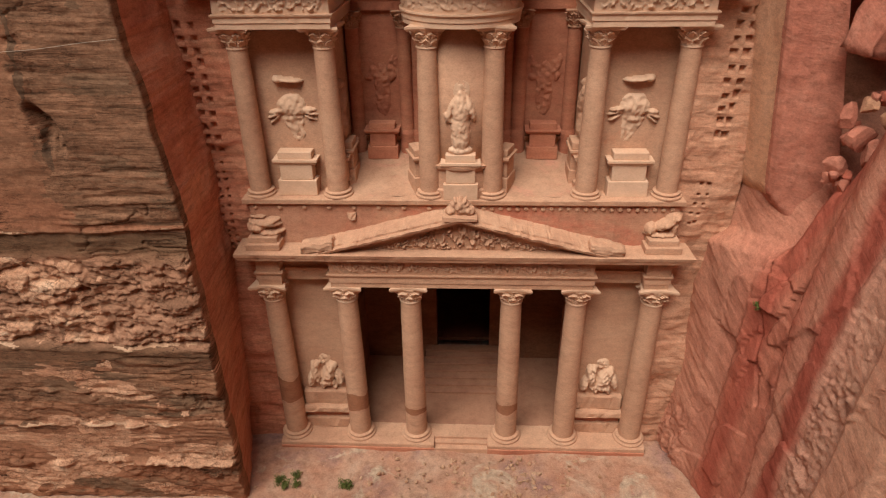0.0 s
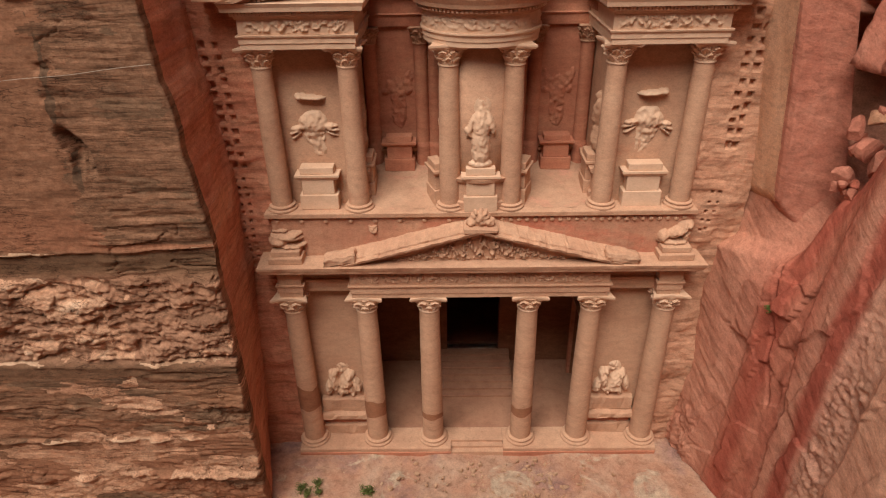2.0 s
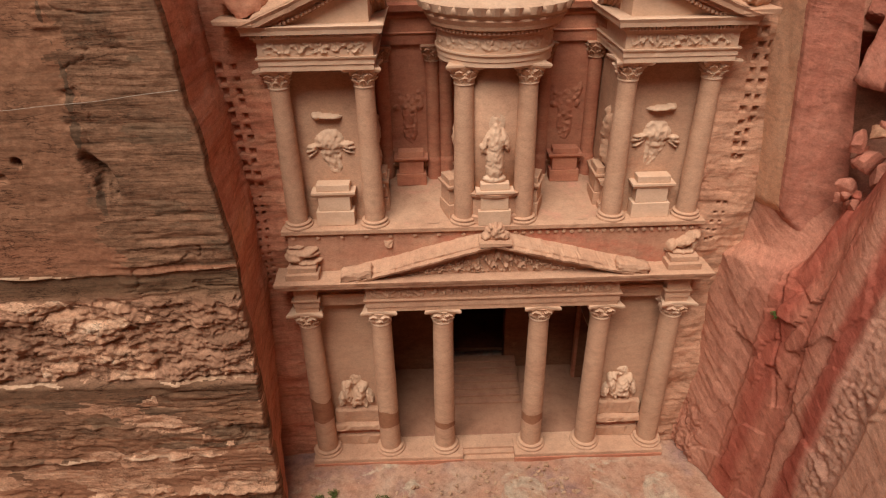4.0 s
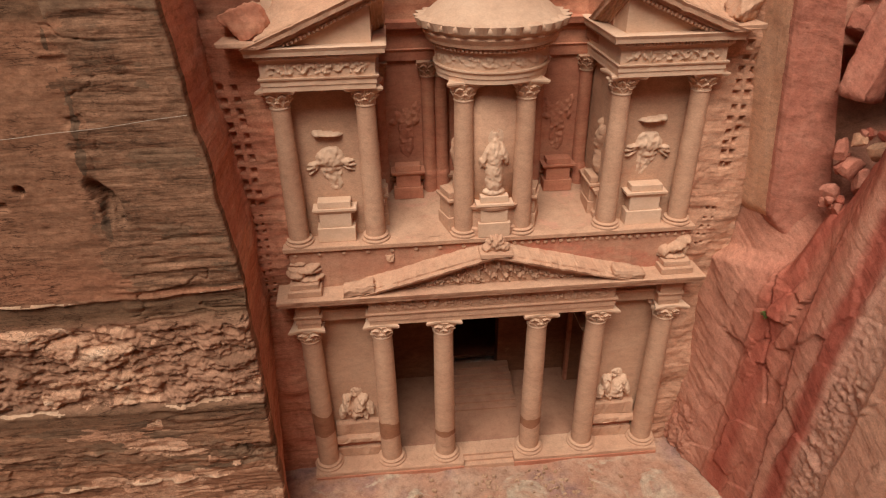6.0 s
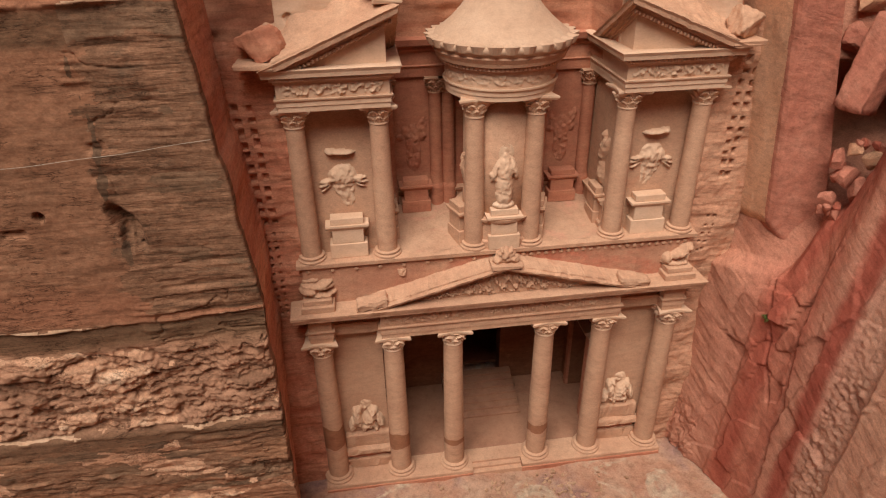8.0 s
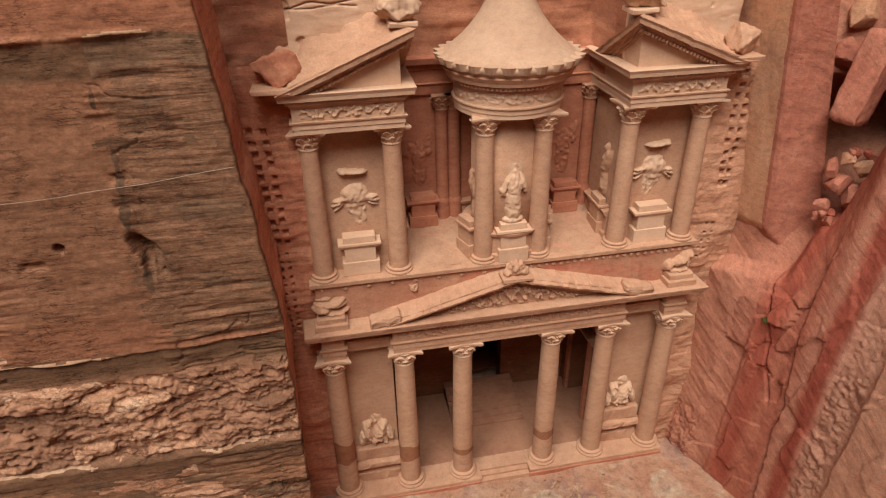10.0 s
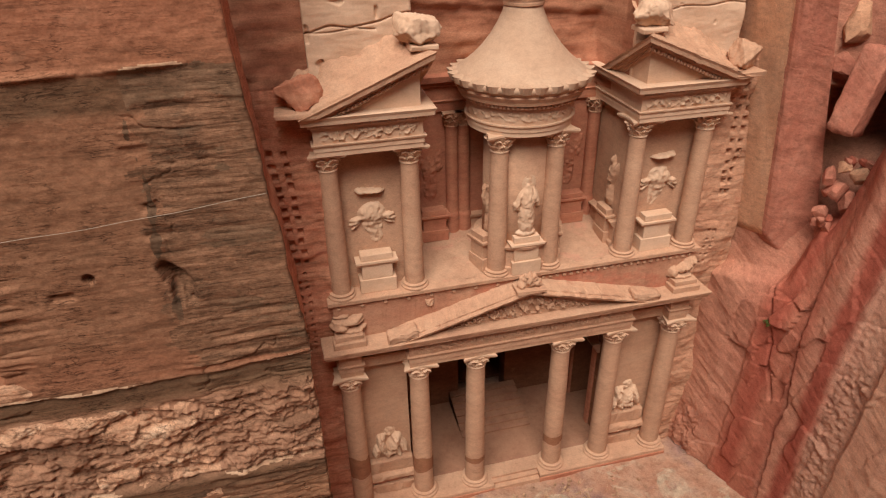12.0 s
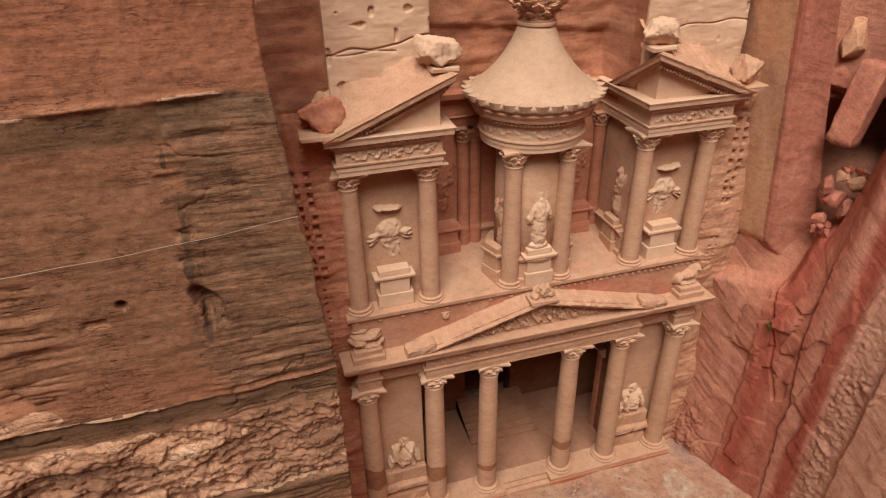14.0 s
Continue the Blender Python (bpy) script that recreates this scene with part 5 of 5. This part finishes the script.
for s in (-1, 1):
    relief("relief_figure", U + s * 9.2, 23.5, 33.148, 3.2, 3.4, [(s * b[0] * -1, *b[1:5], -s * b[5]) for b in SHIELD], PALE, "worn carved figure standing out of the upper pavilion wall", rough=0.1, seed=3 + s, group="pavilion reliefs", category="relief")
    relief("relief_ledge", U + s * 9.15, 25.2, 33.148, 2.0, 0.5, [(0, 0, 0.8, 0.13, 0.55, s * 4), (s * 0.6, 0.05, 0.3, 0.2, 0.5, 0)], PALE, "broken carved ledge surviving above the worn figure", seed=13 + s, group="relief ledges", category="relief")
    relief("relief_figure", U + s * 4.8, 23.9, 37.298, 2.6, 4.4, [(0, 0.1, 0.48, 1.0, 0.22, 0), (0.05, 0.9, 0.3, 0.4, 0.15, 0), (-0.5, 0.8, 0.34, 0.9, 0.12, 24), (0.52, 0.85, 0.34, 0.95, 0.12, -24), (-0.75, 0.35, 0.26, 0.26, 0.15, 30), (0.7, 0.4, 0.24, 0.3, 0.15, -25), (0, -1.0, 0.5, 1.0, 0.14, 4), (0.25, -1.1, 0.24, 0.9, 0.18, -10)],
           CARVED_RED, "worn winged figure carved in the shaded recess wall", rough=0.12, seed=23 + s, group="recess reliefs")
    relief("relief_horse", U + s * 9.3, 5.3, 32.998, 3.6, 3.6, [(-0.6, 0.1, 0.34, 0.95, 0.62, 10), (-0.5, 0.75, 0.24, 0.3, 0.55, 0), (-0.95, -0.5, 0.3, 0.7, 0.5, -12), (0.25, -0.05, 0.5, 0.75, 0.66, -14), (0.5, 0.55, 0.4, 0.42, 0.62, -30), (0.95, -0.3, 0.3, 0.75, 0.5, 14), (0.05, -0.75, 0.75, 0.4, 0.5, 0), (0.6, -0.95, 0.22, 0.5, 0.46, 10), (-0.2, -1.0, 0.2, 0.45, 0.45, 0), (0.1, 1.1, 0.5, 0.45, 0.16, 20)],
           PALE, "badly worn carved rider group on the lower bay wall", rough=0.16, res=0.045, seed=33 + s, group="lower bay reliefs")
    a = radians(70)
    f = (s * math.sin(a), -math.cos(a))
    relief("relief_figure", TC[0] + f[0] * 2.03, 22.9, TC[1] + f[1] * 2.03, 1.5, 4.0, [(0, 0.3, 0.4, 1.0, 0.42, 8), (0.05, 1.35, 0.22, 0.3, 0.35, 0), (-0.35, 0.6, 0.22, 0.8, 0.32, 14), (0.1, -0.9, 0.45, 1.1, 0.4, -6)], CARVED, "worn dancing figure on the round tower flank", rough=0.1, seed=43 + s, face=f, group="tower reliefs")
    relief("relief_figure", U + s * 6.798, 23.3, 34.5, 1.5, 4.0, [(0, 0.3, 0.4, 1.0, 0.42, -8), (-0.05, 1.35, 0.22, 0.3, 0.35, 0), (0.35, 0.6, 0.22, 0.8, 0.32, -14), (-0.1, -0.9, 0.45, 1.1, 0.4, 6)], CARVED, "worn dancing figure on the pavilion flank", rough=0.1, seed=53 + s, face=(-s * 1.0, 0.0), group="flank reliefs")
relief("relief_figure", U, 23.5, TC[1] - 2.05, 2.2, 4.4, [(0, -0.8, 0.5, 1.5, 0.44, 0), (0.02, 0.3, 0.5, 0.95, 0.46, 0), (0, 1.0, 0.22, 0.36, 0.3, 0), (-0.52, 0.3, 0.17, 0.75, 0.26, -20), (0.52, 0.4, 0.18, 0.75, 0.28, 16), (-0.65, -0.1, 0.16, 0.34, 0.2, 30), (0.05, 1.3, 0.42, 0.7, 0.06, 0), (0, -1.9, 0.62, 0.3, 0.4, 0)],
       PALE, "worn draped figure holding a horn of plenty", rough=0.07, res=0.045, seed=63)

# ---- slabs under the lower reliefs ----
for s in (-1, 1):
    for k, (z0, z1, y0, w, j) in enumerate(((0.6, 1.5, 32.55, 1.75, 0.05), (1.5, 2.25, 32.75, 1.6, 0.06), (2.25, 2.75, 32.25, 1.75, 0.08), (2.75, 3.9, 32.6, 1.55, 0.05))):
        bm = bmesh.new()
        sweep(bm, [(-0.8, z0), (0, z0), (0.03, z0 + 0.1), (0.03, z1 - 0.1), (-0.04, z1), (-0.8, z1 + 0.002)], [(U + s * 9.3 - w, y0), (U + s * 9.3 + w, y0)], step=0.25, wear=0.12, seed=k * 9 + s)
        solo("stone_course", bm, CARVED_RED if k == 1 else CARVED, "broken stone course under the lower bay relief", "stone", "lower bay courses")

# ---- acroteria ----
for s in (-1, 1):
    p = thing("acroterion_pedestal", (U + s * 11.35, 31.4, 15.95), "low two-stepped block on the cornice end", "pedestal", "cornice end blocks")
    bm = bmesh.new()
    box(bm, U + s * 11.35 - 1.0, U + s * 11.35 + 1.0, 30.95, 32.0, 15.9, 16.35, 0.04, 0.03)
    part("lower_step", bm, CARVED, p)
    bm = bmesh.new()
    box(bm, U + s * 11.35 - 0.85, U + s * 11.35 + 0.85, 31.15, 32.0, 16.35, 16.7, 0.04, 0.03)
    part("upper_step", bm, CARVED, p)
    relief("animal_relief", U + s * 11.3, 17.4, 31.998, 2.4, 1.8, [(0, -0.1, 1.0, 0.22, 0.6, -4), (-0.5, -0.35, 0.6, 0.3, 0.75, 0), (0.45, 0.05, 0.5, 0.2, 0.5, 8), (0.1, -0.6, 1.0, 0.14, 0.7, 0), (-0.4, 0.25, 0.5, 0.1, 0.3, 3)] if s < 0 else [(0.2, 0.05, 0.9, 0.3, 0.6, 28), (0.6, 0.4, 0.45, 0.3, 0.55, 10), (-0.6, -0.3, 0.32, 0.42, 0.6, 0), (0, -0.6, 0.95, 0.16, 0.65, 0), (0.7, -0.2, 0.25, 0.5, 0.4, 0)],
           CARVED, "worn crouching animal on the cornice end block", rough=0.15, seed=73 + s, group="cornice end animals", category="statue")


def lump(name, at, size, turn, label, mat, seed, group, category="statue"):
    """A shapeless worn carving: a ball cut by planes, grooved and pitted."""
    bm = bmesh.new()
    bmesh.ops.create_icosphere(bm, subdivisions=5, radius=1.15)
    rnd = random.Random(seed)
    planes = [(Vector((rnd.gauss(0, 1), rnd.gauss(0, 1), rnd.gauss(0, 1))).normalized(), rnd.uniform(0.62, 0.95)) for _ in range(12)] + [(Vector((0, 0, -1)), 0.6), (Vector((0, 0, 1)), 0.75)]
    for v in bm.verts:
        for nrm, d in planes:
            k = v.co.dot(nrm) - d
            if k > 0:
                v.co -= nrm * k * 0.9
        q = v.co * 1.6 + Vector((seed * 3.1, 0, 0))
        g = noise.noise(Vector((q.x * 3.0, q.y * 3.0, q.z * 0.6)))
        v.co *= 1 + 0.16 * noise.noise(q) + 0.09 * g + 0.05 * noise.noise(q * 4) + 0.03 * noise.noise(q * 9)
    m = Matrix.Translation(at) @ Euler([radians(a) for a in turn]).to_matrix().to_4x4() @ Matrix.Diagonal((*size, 1))
    bmesh.ops.transform(bm, matrix=m, verts=bm.verts)
    return solo(name, bm, mat, label, category, group, soft=True)


def rough_block(name, at, size, turn, label, mat, seed, group, category="ornament"):
    """A carved block with broken edges and a pitted face."""
    bm = bmesh.new()
    bmesh.ops.create_cube(bm, size=2.0)
    bmesh.ops.subdivide_edges(bm, edges=bm.edges, cuts=11, use_grid_fill=True)
    for v in bm.verts:
        q = Vector((v.co.x * size[0], v.co.y * size[1], v.co.z * size[2])) * 2.2 + Vector((seed * 5.3, 0, 0))
        n = Vector((noise.noise(q), noise.noise(q + Vector((9, 0, 0))), noise.noise(q + Vector((0, 9, 0))))) + 0.6 * Vector((noise.noise(q * 3), noise.noise(q * 3 + Vector((9, 0, 0))), noise.noise(q * 3 + Vector((0, 9, 0)))))
        far = v.co.length
        v.co = Vector((v.co.x * size[0], v.co.y * size[1], v.co.z * size[2])) * (1 - 0.08 * max(0, far - 1.2)) + n * 0.1
    m = Matrix.Translation(at) @ Euler([radians(a) for a in turn]).to_matrix().to_4x4()
    bmesh.ops.transform(bm, matrix=m, verts=bm.verts)
    return solo(name, bm, mat, label, category, group, soft=True)


def plate(x0, x1, y0, y1, z0, z1, mat, label, group, turn=0.0):
    bm = bmesh.new()
    box(bm, x0, x1, y0, y1, z0, z1, 0.04, 0.05)
    if turn:
        bmesh.ops.rotate(bm, verts=bm.verts, cent=((x0 + x1) / 2, (y0 + y1) / 2, z0), matrix=Matrix.Rotation(radians(turn), 3, "Z"))
    return solo("statue_plate", bm, mat, label, "plate", group)


plate(U - 0.95, U + 0.95, 30.55, 31.7, 18.1, 18.35, CARVED, "weathered plate on the gable peak", "gable plates")
relief("crown_ornament", U, 18.75, 31.1, 1.9, 1.3, [(0, 0, 0.55, 0.5, 0.35, 0), (-0.45, -0.2, 0.35, 0.3, 0.35, 20), (0.45, -0.2, 0.35, 0.3, 0.35, -20), (0, 0.35, 0.12, 0.3, 0.3, 0), (-0.25, 0.3, 0.1, 0.3, 0.25, 15), (0.25, 0.3, 0.1, 0.3, 0.25, -15)], CARVED, "leafy carved crown on the gable peak", rough=0.16, seed=83, category="ornament")
lump("crown_core", (U, 31.35, 18.6), (0.7, 0.35, 0.42), (0, 0, 0), "rough stone core behind the gable crown", CARVED, 5, "", "ornament")
for s in (-1, 1):
    rough_block("corner_ornament", (U + s * 8.15, 31.1, 16.3), (0.95, 0.5, 0.27), (0, s * 11, 0), "broken carved palmette at the gable foot", CARVED, 7 + s, "gable foot ornaments")
    plate(U + s * 6.2 - 0.7, U + s * 6.2 + 0.7, 30.95, 32.4, 33.14, 33.4, PALE, "stone plate under the worn bird", "bird plates", turn=0)
    lump("bird_statue", (U + s * 6.5, 31.75, 34.0), (1.15, 0.85, 0.95), (0, 0, s * 20), "headless worn stone bird on the gable corner", PALE, 11 + s * 3, "gable birds")
    plate(U + s * 12.6 - 1.1, U + s * 12.6 + 0.75, 30.7, 32.6, 30.42, 30.66, CARVED, "stone plate at the outer gable foot", "outer gable plates")
    lump("bird_statue", (U + s * 12.45, 31.8, 31.35), (1.0, 0.85, 1.0), (0, s * 20, 0), "shapeless worn stone bird at the outer gable foot", CARVED_RED if s < 0 else CARVED, 21 + s * 3, "outer gable birds")

rough_block("stone_block", (U - 6.2, 32.0, 17.75), (0.22, 0.12, 0.2), (0, 0, 0), "small worn block remaining on the attic wall", CARVED, 31, "", "stone block")

# ---- fallen blocks in the cleft ----
rough_block("rock_slab", (17.45, 28.55, 29.7), (0.95, 0.75, 2.45), (5, 12, 25), "long rock slab jammed upright in the cleft", ROCK_PILLAR, 3, "", "rock slab")
for k, (at, size, turn) in enumerate((((17.75, 30.6, 32.9), (1.35, 1.1, 1.4), (10, -15, 40)), ((17.4, 30.3, 30.6), (1.1, 0.9, 1.1), (30, 20, 10)),
                                      ((17.6, 28.3, 23.8), (0.95, 0.8, 0.9), (0, 30, 0)), ((18.6, 28.2, 24.6), (0.7, 0.6, 0.7), (20, 0, 50)), ((16.9, 28.6, 24.7), (0.6, 0.5, 0.8), (0, 0, 20)), ((18.2, 27.9, 22.9), (0.9, 0.7, 0.9), (10, 10, 0)), ((17.6, 28.3, 25.2), (0.5, 0.5, 0.45), (0, 0, 0)), ((17.0, 28.4, 22.3), (0.7, 0.5, 0.7), (0, 20, 0)), ((19.2, 28.1, 25.2), (0.6, 0.5, 0.5), (40, 20, 0)), ((17.3, 28.0, 21.5), (0.5, 0.4, 0.4), (0, 20, 60)))):
    boulder("boulder", at, size, turn, "broken red boulder wedged in the cleft", ROCK_TAN if k in (0, 3, 6) else ROCK_PILLAR, 7 + k, group="cleft boulders", cut=0.6)
rnd = random.Random(12)
for k in range(16):
    z = 21.4 + 4.2 * rnd.random()
    r = rnd.uniform(0.22, 0.48)
    boulder("boulder", (16.75 + 0.35 * (z - 21.4) + rnd.uniform(-0.5, 0.7), 28.45 + rnd.uniform(-0.3, 0.35), z), (r, r * rnd.uniform(0.7, 1.0), r * rnd.uniform(0.6, 1.1)), [rnd.uniform(0, 90) for _ in range(3)], "small broken stone choking the cleft", ROCK_PILLAR if k % 3 else ROCK_RIGHT, 40 + k, category="stone", group="cleft stones", cut=0.6, detail=2)


rub = bmesh.new()
rnd = random.Random(5)
for _ in range(420):
    x, y = rnd.gauss(1.0, 5.0), rnd.uniform(24.5, 30.6)
    r = 0.04 + 0.16 * rnd.random() ** 3
    g = bmesh.ops.create_icosphere(rub, subdivisions=1, radius=r, matrix=Matrix.LocRotScale((x, y, 0.02), Euler((rnd.uniform(0, 3), rnd.uniform(0, 3), rnd.uniform(0, 6))), (1.3, 1.0, 0.7)))
    for v in g["verts"]:
        v.co += Vector((rnd.uniform(-1, 1), rnd.uniform(-1, 1), rnd.uniform(-1, 1))) * r * 0.25
solo("rubble", rub, CRUST, "scattered pale stone rubble before the steps", "rubble", kind="stuff")

# ---- plants ----
def shrub(at, r, h, seed, label):
    c = thing("shrub", at, label, "shrub", "small shrubs")
    rnd = random.Random(seed)
    tw, lf = bmesh.new(), bmesh.new()
    for _ in range(10):
        a, l = rnd.uniform(0, 6.28), rnd.uniform(0.4, 1.0)
        tip = Vector((math.cos(a) * r * l, math.sin(a) * r * l, h * rnd.uniform(0.4, 1.0)))
        d = tip.normalized()
        q = d.to_track_quat("Z", "Y").to_matrix().to_4x4()
        bmesh.ops.create_cone(tw, cap_ends=True, segments=5, radius1=0.02, radius2=0.006, depth=tip.length, matrix=Matrix.Translation(Vector(at) + tip / 2) @ q)
        for _ in range(22):
            p = Vector(at) + tip * rnd.uniform(0.4, 1.1) + Vector((rnd.gauss(0, 0.1), rnd.gauss(0, 0.1), rnd.gauss(0, 0.07)))
            e = Euler((rnd.uniform(0, 6), rnd.uniform(0, 6), rnd.uniform(0, 6))).to_matrix()
            s = rnd.uniform(0.05, 0.1)
            vs = [lf.verts.new(p + e @ Vector(o) * s) for o in ((-1, 0, 0), (0, -0.45, 0.1), (1, 0, 0), (0, 0.45, 0.1))]
            lf.faces.new(vs)
    part("twigs", tw, TWIG, c)
    part("leaves", lf, LEAF, c, "small green leaves")


for k, (x, y, r) in enumerate(((-12.5, 28.1, 0.35), (-12.1, 27.7, 0.3), (-11.6, 28.4, 0.4), (-11.3, 27.8, 0.25), (-8.3, 27.9, 0.28), (-7.9, 27.85, 0.25))):
    shrub((x, y, 0.0), r, 0.4, 50 + k, "small green shrub on the dusty forecourt")
shrub((15.0, 27.9, 14.6), 0.16, 0.2, 70, "small green plant in a crack of the red cliff")

# ---- cable across the layered cliff ----
cu = bpy.data.curves.new("cable", "CURVE")
cu.dimensions, cu.bevel_depth, cu.bevel_resolution = "3D", 0.012, 1
sp = cu.splines.new("POLY")
sp.points.add(40)
for k in range(41):
    t = k / 40
    sp.points[k].co = (-30 + 14.9 * t, 26.78, 27.65 + 0.92 * t * t + 0.02 * math.sin(23 * t), 1)
cu.materials.append(CABLE)
tagged(new("cable", cu), "thin pale cable slung along the layered cliff", "cable")
